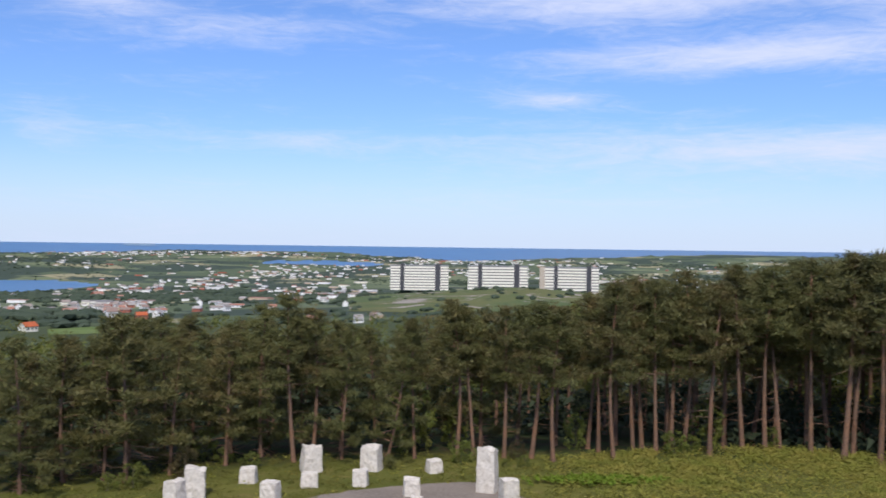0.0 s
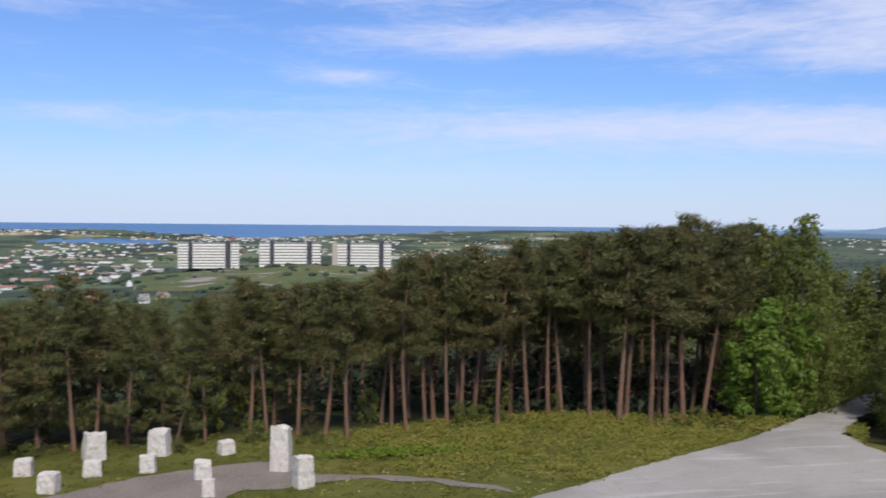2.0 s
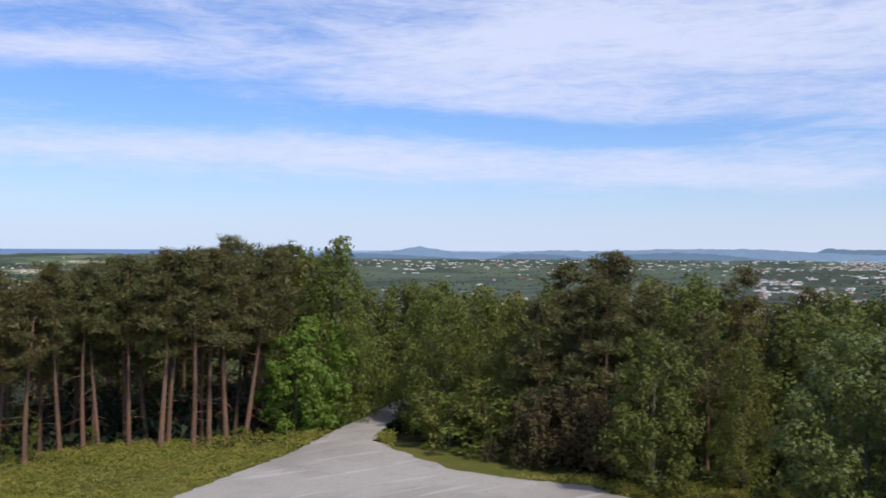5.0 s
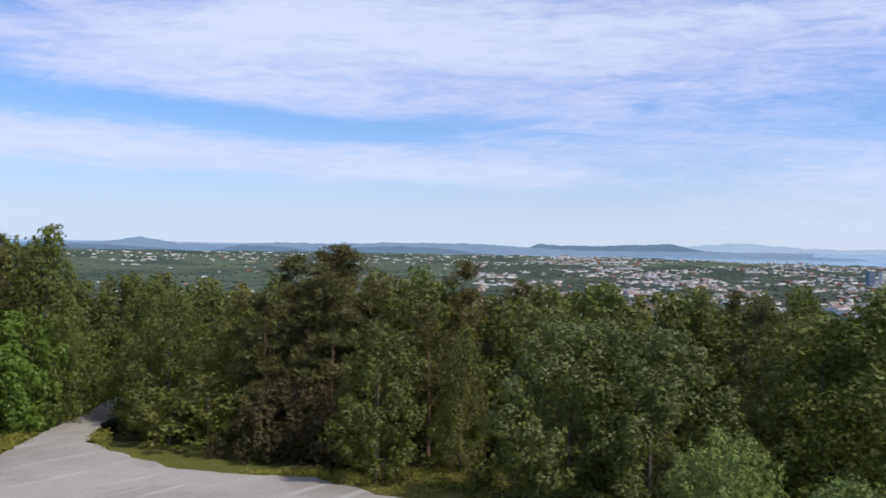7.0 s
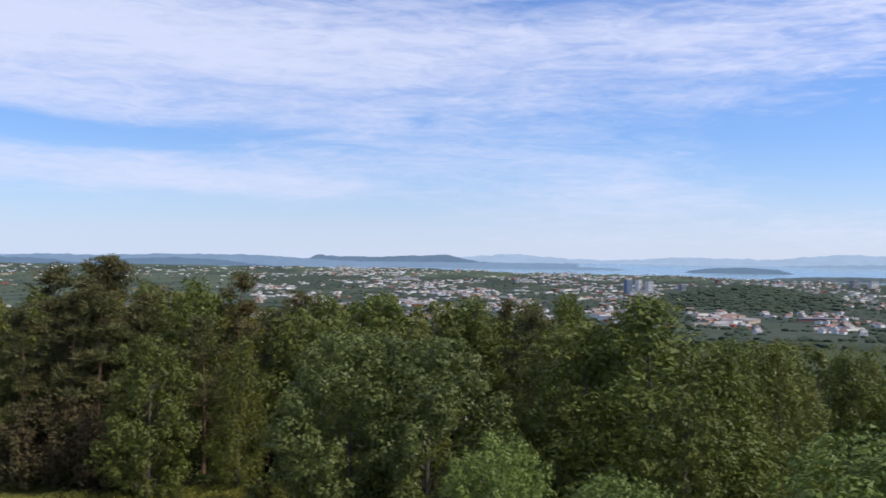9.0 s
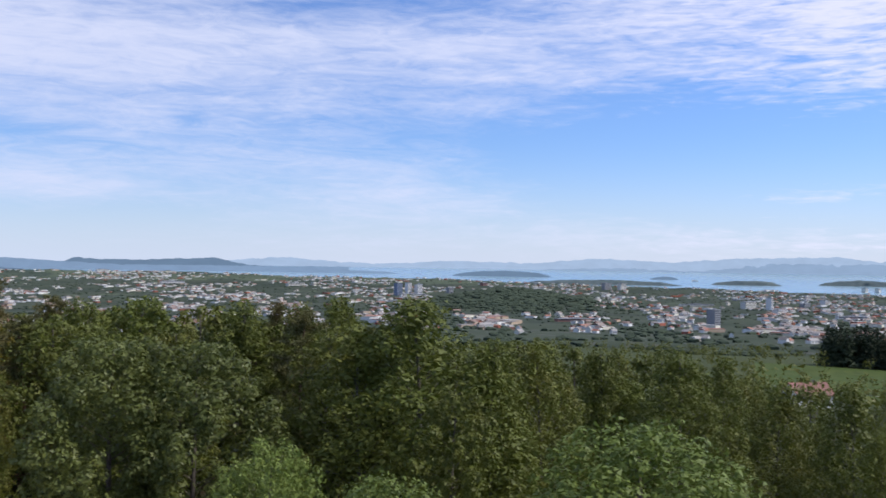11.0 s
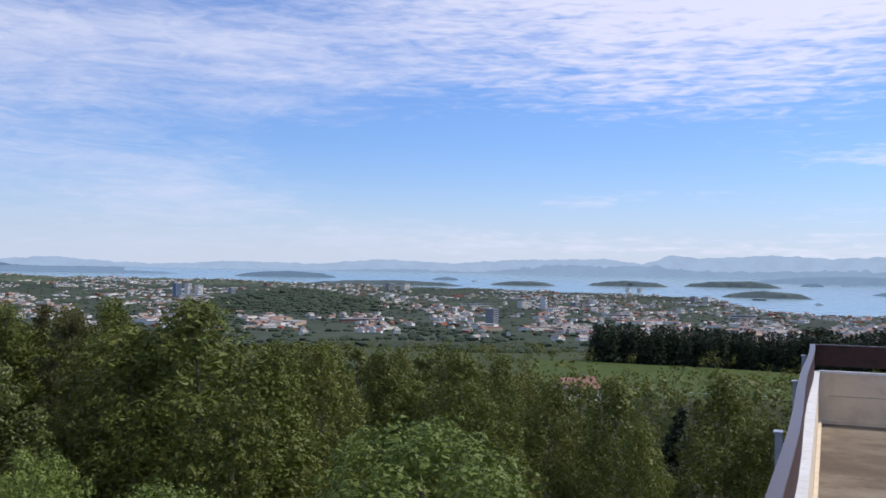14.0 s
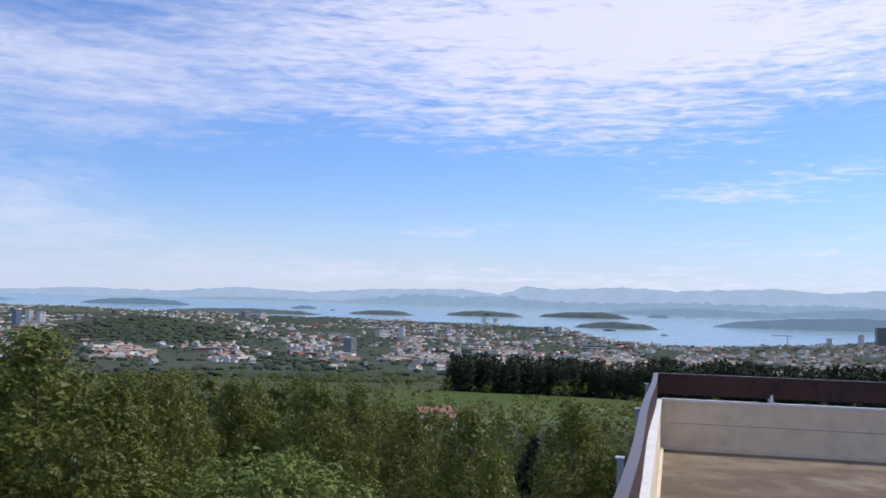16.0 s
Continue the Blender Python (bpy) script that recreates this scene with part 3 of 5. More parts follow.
def make_tree(name, kind, h, seed, bark, leaf, label, cat, count=9000, base=0.45, spread=0.22, leafsize=1.0, boughs=30, limbs=1):
    """kind: pine, broad, birch, spruce. h: height in metres; count: leaves of the crown."""
    g = np.random.default_rng(seed)
    root = tagged(new(name), label, cat, kind="thing")
    wood = Shape()
    sway = g.normal(size=2) * (0.03 if kind != "pine" else 0.045) * h
    bow = g.normal(size=2) * 0.016 * h

    def stem(t):
        return Vector((sway[0] * t * t + bow[0] * math.sin(3.1 * t), sway[1] * t * t + bow[1] * math.sin(3.1 * t), h * t))
    r0 = {"pine": 0.0145, "broad": 0.017, "birch": 0.011, "spruce": 0.015}[kind] * h
    ts = np.linspace(-0.02, 0.95, 11)
    wood.tube([stem(t) for t in ts], [r0 * (1.3 if t <= 0 else 1) * max(0.07, (1 - 0.85 * max(t, 0))) for t in ts], 8)
    cs, rr, inner = [], [], []
    R = spread * h
    if kind == "spruce":
        for t in np.linspace(0.05, 0.985, 30):
            reach = R * (1 - t) ** 0.85 + 0.12
            for k in range(int(5 + 6 * (1 - t))):
                a = g.random() * 6.28
                L = reach * g.uniform(0.75, 1.1)
                e = stem(t) + Vector((math.cos(a) * L, math.sin(a) * L, -0.22 * L))
                for q in (0.35, 0.65, 0.95):
                    cs.append(stem(t).lerp(e, q)), rr.append(0.05 * h * (1 - t) + 0.22)
        arr = puffs(np.array(cs), np.array(rr), count, leafsize * 0.42, leafsize * 0.15, g, 0.45, 0.3)
    elif kind == "pine":
        for i in range(boughs):
            t = base + (0.985 - base) * ((i + g.random()) / boughs)
            f = (t - base) / (1 - base)
            reach = R * (0.62 + 0.55 * math.sin(math.pi * min(1, f * 0.8 + 0.2))) * g.uniform(0.45, 1.25) * (1.08 - 0.86 * f)
            a = i * 2.4 + g.normal() * 0.7
            pts = limb_path(stem(t), (math.cos(a), math.sin(a), 0.35 * f), reach, 4, g, 0.05)
            if i % limbs == 0:
                wood.tube(pts, [0.016 * h * (1 - t * 0.7) * q for q in (0.34, 0.27, 0.2, 0.13, 0.06)], 3)
            for q in (2, 3, 4):
                for _ in range(2 if q < 4 else 4):
                    cs.append(pts[q] + Vector(g.normal(size=3) * np.array([0.030, 0.030, 0.009]) * h)), rr.append(h * g.uniform(0.016, 0.042) * (1.1 - 0.4 * f))
                inner.append(pts[q] - Vector((0, 0, 0.008 * h)))
        for t in (0.94, 0.97, 1.0):
            cs.append(stem(t) + Vector(g.normal(size=3) * 0.008 * h)), rr.append(0.022 * h)
        for t in np.linspace(base * 0.35, base, 11):
            a = g.random() * 6.28
            pts = limb_path(stem(t), (math.cos(a), math.sin(a), -0.1), g.uniform(0.4, 1.7), 3, g, -0.04)
            wood.tube(pts, [0.03, 0.022, 0.015, 0.007], 3)
        arr = needles(np.array(cs), np.array(rr), count, leafsize * 0.27, leafsize * 0.055, g)
        fill = leaves(np.array(inner), np.full(len(inner), 0.028 * h), np.full(len(inner), max(3, count // 1000)), 0.014 * h, 0.6, 0.3, 2.4, 0.0, seed)
        arr = np.concatenate([arr, fill])
    else:
        birch = kind == "birch"
        lump = g.random(3) * 40
        for i in range(boughs):
            f = (i + g.random()) / boughs
            if birch:
                prof = 0.6 + 0.4 * math.sin(math.pi / 2 * f / 0.28) if f < 0.28 else max(0.06, 1 - (f - 0.28) / 0.74) ** 0.75
            else:
                prof = max(0.12, math.sin(math.pi * (0.16 + 0.80 * f))) ** 0.65
            a = i * 2.39996 + g.normal() * 0.35
            uneven = 1 + 0.34 * noise.noise(Vector((math.cos(a) * 1.3 + lump[0], math.sin(a) * 1.3 + lump[1], f * 3.0 + lump[2])))
            reach = R * prof * uneven * g.uniform(0.62, 1.0)
            t = base + (0.97 - base) * f
            tip = stem(t) + Vector((math.cos(a) * reach, math.sin(a) * reach, 0.0))
            foot = stem(max(0.05, t - 0.10 - 0.10 * (1 - f)))
            if i % limbs == 0:
                wood.tube([foot, foot.lerp(tip, 0.5) + Vector((0, 0, 0.02 * h)), foot.lerp(tip, 0.85)], [0.005 * h * (1 - 0.75 * t), 0.003 * h * (1 - 0.7 * t), 0.008], 3)
            big = R * g.uniform(0.22, 0.38) * (0.40 + 0.60 * prof if birch else 0.62 + 0.38 * prof)
            cs.append(tip), rr.append(big * 0.8)
            inner += [foot.lerp(tip, 0.55), foot.lerp(tip, 0.85)]
            for _ in range(6):
                d = Vector(g.normal(size=3)) + Vector((math.cos(a), math.sin(a), 0.45)) * 0.9
                d.normalize()
                cs.append(tip + d * big * g.uniform(0.65, 1.15) + Vector((0, 0, -0.35 * big * g.random() if birch else 0))), rr.append(big * g.uniform(0.26, 0.52))
        for t in (0.95, 0.98, 1.01) if birch else (0.97,):
            cs.append(stem(t) + Vector(g.normal(size=3) * 0.012 * h)), rr.append(0.07 * R)
        C, Q = np.array(cs), np.array(rr)
        arr = puffs(C, Q, count, leafsize * (0.15 if birch else 0.17), leafsize * (0.085 if birch else 0.11), g, 1.1 if birch else 0.9, 0.35 if birch else 0.1, 0.4, 0.24)
        fill = leaves(np.array(inner), np.full(len(inner), 0.27 * R), np.full(len(inner), max(7, count // 620)), 0.0165 * h, 0.4, 0.9, 1.6, 0.0, seed)
        arr = np.concatenate([arr, fill])
    keep = arr[:, :, 2].max(1) < np.quantile(arr[:, :, 2], 0.9988)
    arr = arr[keep & (arr[:, :, 2].min(1) > 0.02 * h)]
    part("trunk", wood.mesh("trunk", bark, True), root)
    part("crown", blades("crown", arr, leaf), root)
    NATIVE[root.name] = float(np.quantile(arr[:, :, 2], 0.9985))
    return root


KINDS, NATIVE = {}, {}
PINE_L = "tall Scots pine with a bare reddish trunk and olive green crown"
for s in range(5):
    KINDS["pine", s] = make_tree("pine_tree", "pine", 12.0, 20 + s, M["bark"], M["needles"], PINE_L, "pine tree", 6700, (0.56, 0.48, 0.6, 0.44, 0.52)[s], (0.165, 0.18, 0.15, 0.19, 0.17)[s], 1.0, (21, 25, 19, 24, 22)[s])
for s in range(3):
    KINDS["bushy", s] = make_tree("pine_tree", "pine", 9.0, 40 + s, M["bark"], M["needles"], "young Scots pine clothed with needles almost to the ground", "pine tree", 7000, (0.12, 0.24, 0.07)[s], 0.25, 1.0, 30)
for s in range(3):
    KINDS["birch", s] = make_tree("birch_tree", "birch", 10.0, 60 + s, M["birch_bark"], M["leaf"], "birch with a white trunk and drooping green foliage", "birch tree", 13200, 0.05, 0.335, 1.1, 58)
for s in range(3):
    KINDS["broad", s] = make_tree("broadleaf_tree", "broad", 9.0, 80 + s, M["grey_bark"], M["leaf"], "full green broadleaf tree at the forest edge", "tree", 12300, 0.06, 0.31, 1.15, 42)
for s in range(2):
    KINDS["willow", s] = make_tree("willow_tree", "broad", 7.0, 90 + s, M["grey_bark"], M["leaf_grey"], "rounded willow with pale grey-green leaves", "willow tree", 19000, 0.05, 0.42, 0.8, 52)
for s in range(2):
    KINDS["aspen", s] = make_tree("aspen_tree", "broad", 9.0, 100 + s, M["grey_bark"], M["leaf_silver"], "large aspen with dull silvery green leaves", "aspen tree", 22000, 0.04, 0.36, 1.0, 54)
KINDS["maple", 0] = make_tree("maple_tree", "broad", 8.0, 95, M["grey_bark"], M["leaf_bright"], "maple with bright fresh green leaves", "maple tree", 9000, 0.06, 0.36, 1.5, 34)
KINDS["brush", 0] = make_tree("dry_shrub", "broad", 3.0, 97, M["grey_bark"], M["brush"], "brownish half-dry shrub below the trees", "shrub", 2600, 0.05, 0.5, 0.9, 22)
KINDS["spruce", 0] = make_tree("spruce_tree", "spruce", 11.0, 98, M["grey_bark"], M["spruce"], "dark green spruce with a pointed top", "spruce tree", 9000, 0.05, 0.2)
for s in range(2):
    KINDS["backpine", s] = make_tree("pine_tree", "pine", 12.0, 120 + s, M["bark"], M["needles"], "dark Scots pine standing deeper in the wood", "pine tree", 1700, (0.42, 0.22)[s], 0.18, 1.9, 30, 5)
    KINDS["backbirch", s] = make_tree("birch_tree", "birch", 10.0, 130 + s, M["birch_bark"], M["leaf"], "green birch standing deeper in the wood", "birch tree", 3600, 0.06, 0.335, 2.0, 42, 5)
    KINDS["backbroad", s] = make_tree("broadleaf_tree", "broad", 9.0, 140 + s, M["grey_bark"], M["leaf"], "green broadleaf tree standing deeper in the wood", "tree", 3600, 0.08, 0.31, 2.1, 32, 5)
    KINDS["backpale", s] = make_tree("birch_tree", "birch", 10.0, 136 + s, M["birch_bark"], M["leaf_yellow"], "birch with yellowish early leaves deeper in the wood", "birch tree", 3600, 0.06, 0.335, 2.0, 42, 5)
KINDS["farspruce", 0] = make_tree("spruce_tree", "spruce", 11.0, 150, M["grey_bark"], M["spruce"], "dark spruce in a dense plantation beyond the field", "spruce tree", 800, 0.05, 0.2, 2.2)
KINDS["shrub", 0] = make_tree("shrub", "broad", 2.0, 160, M["grey_bark"], M["leaf"], "low green shrub at the edge of the wood", "shrub", 1500, 0.02, 0.5, 0.75, 20)
used, tree_n = set(), [0]


def plant(kind, az, r, top=None, h=None, wide=1.0, grp="", lean=0.0):
    """A tree at azimuth and distance; top is the elevation of its tip seen from the terrace."""
    n = tree_n[0] = tree_n[0] + 1
    opts = [k for k in KINDS if k[0] == kind]
    key = opts[(n * 7 + n // 3) % len(opts)]
    p = polar(az, r)
    p.z = ground_at(p.x, p.y) - 0.05
    if h is None:
        h = EYE + r * math.tan(radians(top)) - p.z
    k = h / NATIVE[KINDS[key].name]
    m = Matrix.Translation(p) @ Matrix.Rotation(radians(-az), 4, "Z") @ Matrix.Rotation(radians(lean), 4, "Y") @ pose(0, 0, 0, 0, 0, (n * 137.5) % 360) @ Matrix.Diagonal((k * wide, k * wide, k, 1))
    ob = KINDS[key]
    if key in used:
        ob = copy_thing(ob, m @ Matrix.Diagonal([1 / v for v in ob.scale] + [1]))
    else:
        used.add(key)
        ob.matrix_basis = m
    if grp:
        ob["group"] = grp
    return ob


TOP_AZ = [-40, -24.6, -20, -17.3, -12.6, -8.7, -5.4, -2.8, 0.6, 3.5, 7.2, 10.5, 16.8, 19.8, 23.6, 26.2, 28.9, 31, 33]
TOP_EL = [-6, -5.55, -5.3, -3.9, -4.2, -3.1, -4.8, -4.4, -3.3, -3.9, -3.1, -2.0, -1.2, -0.5, 0.1, 0.7, 0.45, 0.3, 0.55]
EDGE_AZ = [-40, -17, -12, -2.5, 5.5, 10, 13, 19, 23, 26.5, 29.5, 33]
EDGE_R = [48.5, 50.5, 53.5, 54, 53.5, 55.5, 57.5, 60, 60.5, 61.5, 66, 70]
rt = random.Random(5)
# front rank of tall pines on the far side of the meadow, and how some of them lean
TRUNKS = [-33, -30.5, -28, -25.6, -23.5, -21.3, -19.2, -18.0, -15.6, -12.5, -10.5, -8.6, -7.5, -5.8, -3.15, -1.5, 1.0, 2.0, 3.8, 5.4, 6.7, 9.3, 10.2, 11.3, 12.6, 13.4, 14.1, 15.6,
          17.4, 18.6, 19.4, 21.0, 22.7, 23.15, 24.5, 25.4, 26.4, 27.4, 29.0]
LEAN = {-3.15: 11, 27.4: 9, 26.4: 4, 11.3: 3, 24.5: 3, 23.15: 4, 18.6: 2, 29.0: -2}
for az in TRUNKS:
    r = float(np.interp(az, EDGE_AZ, EDGE_R)) + rt.uniform(0, 2.2)
    top = float(np.interp(az, TOP_AZ, TOP_EL)) + 0.45 - 1.3 * rt.random() ** 1.5
    plant("pine" if az > 0 or (az > -9 and rt.random() < 0.5) else "bushy", az, r, top, wide=rt.uniform(0.85, 1.12), grp="pines at the forest edge", lean=LEAN.get(az, rt.uniform(-1.5, 1.5)))
# a second rank fills the gaps between them
az = -33.0
while az < 30.0:
    r = float(np.interp(az, EDGE_AZ, EDGE_R)) + rt.uniform(3.0, 7.0)
    top = float(np.interp(az, TOP_AZ, TOP_EL)) + 0.3 - rt.uniform(0.0, 1.3)
    plant("pine" if az > 4 or rt.random() < 0.15 else "bushy", az, r, top, wide=rt.uniform(0.9, 1.2), grp="pine wood", lean=rt.uniform(-2, 2))
    az += rt.uniform(1.1, 1.9) if az > 6 else rt.uniform(1.5, 2.3)
# ranks behind, the ground falling away
for rank, (r0, r1) in enumerate(((67, 73), (74, 82), (82, 90), (92, 106), (108, 150))):
    az = -34.0
    while az < 30.0:
        r = rt.uniform(r0, r1) + (3 if az > 15 else 0)
        top = float(np.interp(az, TOP_AZ, TOP_EL)) - rt.uniform(0.1, 1.0) - (0.3 * rank if az < 5 else 0)
        if rank >= 3 and az > 12:
            break
        plant("backpine" if rt.random() < 0.9 else "backbirch", az, r, top, wide=rt.uniform(0.9, 1.2), grp="pine wood")
        az += rt.uniform(1.5, 2.4)

# trees beside the track and along the car park: kind, azimuth, distance, top, width
EDGE_TREES = [
    ("maple", 30.5, 65, -4.4, 0.85), ("maple", 31.6, 67, -3.9, 0.8), ("birch", 32.5, 69, 0.75, 0.75), ("broad", 31.2, 72, 0.1, 0.6), ("broad", 33.4, 76, -1.9, 0.6), ("broad", 34.9, 84, -2.3, 0.7), ("broad", 36.7, 86, -1.9, 0.95), ("broad", 38.4, 90, -1.8, 1.0),
]
EDGE_TREES_A = [
    ("birch", 39.4, 64, -2.8, 0.9), ("birch", 43.3, 60, -2.7, 1.0), ("birch", 38.2, 70, -2.3, 0.9), ("birch", 41.8, 67, -2.1, 0.9), ("shrub", 41.6, 57, -8.6, 1.2), ("shrub", 39.4, 60, -8.2, 1.2), ("bushy", 46.2, 60, -0.5, 1.0), ("pine", 47.9, 59, 0.05, 1.3),
    ("bushy", 49.3, 62, -0.9, 1.0), ("bushy", 44.9, 57, -2.6, 1.0), ("brush", 44.9, 54.5, -8.0, 0.9), ("brush", 46.4, 53.8, -7.6, 0.9), ("brush", 48.0, 53.0, -8.2, 0.9), ("brush", 49.2, 51.8, -9.2, 0.9), ("broad", 51.3, 49, -4.6, 0.85),
    ("birch", 53.2, 62, -1.3, 0.85), ("birch", 51.2, 64, -1.5, 0.8), ("bushy", 56.0, 62, -0.7, 0.9), ("birch", 56.3, 51, -4.7, 0.6), ("bushy", 54.3, 55, -3.4, 1.0), ("bushy", 59.3, 64, -1.9, 1.0),
]
DARK_PINES = [("bushy", 46.9, 56.5, -2.0, 1.1), ("bushy", 48.4, 56, -2.2, 1.15), ("bushy", 50.6, 58, -2.8, 1.2), ("bushy", 58.2, 56, -2.9, 1.15), ("bushy", 73.4, 56, -2.6, 1.0)]
EDGE_TREES_B = [
    ("birch", 61.0, 62, -2.2, 0.9), ("broad", 64.2, 66, -2.0, 1.0), ("aspen", 62.8, 43, -4.3, 0.95), ("aspen", 67.2, 42, -4.6, 1.0), ("birch", 65.1, 44, -6.8, 0.55), ("birch", 69.6, 60, -2.2, 1.0),
    ("pine", 71.4, 66, -2.2, 0.8), ("birch", 72.8, 62, -2.3, 0.9), ("birch", 75.4, 60, -1.9, 0.9), ("willow", 71.3, 31, -10.2, 0.75),
    ("birch", 74.6, 46, -4.0, 1.0), ("birch", 77.0, 43, -3.5, 1.1), ("birch", 79.9, 43, -1.9, 1.35), ("birch", 84.6, 43, -4.4, 0.85), ("birch", 87.6, 46, -4.5, 0.95),
    ("willow", 78.6, 27, -12.2, 0.95), ("birch", 91.0, 52, -4.7, 0.85), ("broad", 82.2, 38, -7.2, 0.8),
]
EDGE_TREES_C = [
    ("willow", 93.6, 29, -8.7, 1.2), ("birch", 95.6, 50, -4.7, 1.05), ("birch", 97.6, 56, -4.9, 0.85), ("birch", 100.8, 44, -6.3, 0.9), ("birch", 104.6, 42, -6.1, 0.9),
    ("spruce", 107.9, 48, -7.6, 1.3), ("birch", 110.9, 44, -5.5, 1.0), ("broad", 112.9, 42, -7.9, 0.8), ("willow", 113.2, 30, -12.8, 0.9), ("birch", 106.3, 38, -8.6, 0.75),
    ("birch", 116.0, 46, -6.2, 1.0), ("birch", 121.0, 48, -6.2, 1.0), ("birch", 126.5, 48, -6.2, 1.0), ("broad", 131.0, 46, -6.2, 1.0), ("broad", 99.0, 62, -6.2, 0.8), ("broad", 98.2, 40, -8.8, 0.75),
]
for kind, az, r, top, wide in EDGE_TREES + EDGE_TREES_A + DARK_PINES + EDGE_TREES_B + EDGE_TREES_C:
    plant(kind, az, r, top, wide=wide, grp="trees round the car park")
CANOPY_AZ = [34, 38, 42, 46, 50, 54, 58, 62, 66, 70, 74, 78, 84, 88, 94, 98, 101, 106, 110, 130]
CANOPY_EL = [-1.9, -2.0, -2.1, -1.3, -1.4, -1.5, -1.9, -2.0, -2.1, -2.4, -2.4, -2.8, -4.3, -4.2, -4.4, -5.5, -6.1, -6.3, -6.3, -6.0]
for r0, r1, step, near in ((50, 61, 3.6, True), (64, 78, 2.1, False), (80, 104, 2.3, False)):
    az = 60.0 if near else 39.0
    while az < 132.0:
        r = rt.uniform(r0, r1)
        top = float(np.interp(az, CANOPY_AZ, CANOPY_EL)) - (rt.uniform(0.9, 2.4) if near else rt.uniform(0.1, 1.2))
        pz = ground_at(*polar(az, r).xy)
        if EYE + r * math.tan(radians(top)) - pz > 4.0:
            kind = rt.choice(("birch", "broad", "pine", "broad", "pale") if az < 80 else ("birch", "birch", "broad"))
            kind = kind.replace("pale", "birch") if near else "back" + kind
            plant("bushy" if kind == "pine" else kind, az, r, top, wide=rt.uniform(0.85, 1.15), grp="mixed wood")
        az += step * rt.uniform(0.7, 1.3)

# low growth under the first trees
for i in range(14):
    az = rt.uniform(-20, 31)
    plant("shrub", az, float(np.interp(az, EDGE_AZ, EDGE_R)) - rt.uniform(-1.5, 1.5), h=rt.uniform(0.5, 1.5), grp="shrubs along the wood")
for az, r, h in ((-1.6, 56.5, 4.2), (0.9, 58, 3.2), (15.4, 60.5, 3.2), (8.0, 59, 2.2), (18.9, 62, 1.8), (-13.5, 55, 2.0)):
    plant("shrub", az, r, h=h, wide=0.6, grp="shrubs along the wood")
for az, r, h in ((-14.8, 51.2, 1.7), (4.6, 55, 1.2), (42.0, 55, 1.5), (43.6, 53.5, 1.7), (50.0, 52, 1.5), (57.5, 48, 1.3)):
    plant("brush", az, r, h=h, wide=0.8, grp="shrubs along the wood")

# ---- distance: mountains, hills, islands ----
def elev_r(el):
    """The distance at which the open ground lies at this elevation."""
    rr = np.linspace(300, 4940, 900)
    ee = np.degrees(np.arctan2(profile(rr) - EYE, rr))
    return float(np.interp(el, ee, rr))


def ridge(name, line, r, depth, foot, mat, label, rough=0.05, seed=0, kind="structure", cat="mountain", step=0.12):
    """A range: azimuth and elevation of its crest, with a slope that comes forward to the foot."""
    az0, az1 = line[0][0], line[-1][0]
    av = np.arange(az0, az1 + step, step)
    top = np.interp(av, [p[0] for p in line], [p[1] for p in line])
    top = top + rough * np.array([noise.fractal(Vector((a * 1.7, seed, 0)), 0.9, 2.1, 5) for a in av]) * np.minimum(1, np.minimum(av - az0, az1 - av) + 0.25)
    vs, fs, n = [], [], 6
    for j, a in enumerate(av):
        zf = EYE + (r - depth) * math.tan(radians(foot))
        zt = max(EYE + r * math.tan(radians(top[j])), zf + 0.5)
        for k in range(n):
            q = k / (n - 2) if k < n - 1 else 1.4
            spur = (0.06 if kind == "structure" else 0.25) * noise.fractal(Vector((a * 2.3, k * 0.7, seed + 9)), 0.8, 2.0, 4) * math.sin(math.pi * min(q, 1.0))
            rr = r - depth + depth * min(1.5, q + spur)
            zz = zf + (zt - zf) * (math.sin(min(q, 1) * math.pi / 2) ** 1.2 if q <= 1 else 0.2) * (1 if q in (0, 1) else 1 - 0.06 * k)
            vs.append(polar(a, rr, zz))
        if j:
            for k in range(n - 1):
                o = (j - 1) * n + k
                fs.append((o, o + n, o + n + 1, o + 1))
    return tagged(new(name, mesh_of(name, vs, fs, mat, True)), label, cat, kind=kind)


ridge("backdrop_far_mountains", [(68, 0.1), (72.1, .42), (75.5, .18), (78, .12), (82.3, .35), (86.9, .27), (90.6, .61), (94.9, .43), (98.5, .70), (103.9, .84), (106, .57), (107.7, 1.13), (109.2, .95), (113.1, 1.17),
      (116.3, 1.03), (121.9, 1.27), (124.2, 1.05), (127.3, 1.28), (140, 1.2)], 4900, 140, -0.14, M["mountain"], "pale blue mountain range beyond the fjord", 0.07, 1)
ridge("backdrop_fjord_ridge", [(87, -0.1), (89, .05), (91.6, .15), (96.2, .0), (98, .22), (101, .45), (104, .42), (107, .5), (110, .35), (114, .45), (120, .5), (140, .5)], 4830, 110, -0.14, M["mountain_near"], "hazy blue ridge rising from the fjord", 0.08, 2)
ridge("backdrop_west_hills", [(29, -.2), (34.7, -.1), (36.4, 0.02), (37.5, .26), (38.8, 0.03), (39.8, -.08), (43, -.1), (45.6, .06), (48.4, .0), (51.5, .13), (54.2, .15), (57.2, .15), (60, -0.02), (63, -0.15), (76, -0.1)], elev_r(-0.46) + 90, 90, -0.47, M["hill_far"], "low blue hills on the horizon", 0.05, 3)
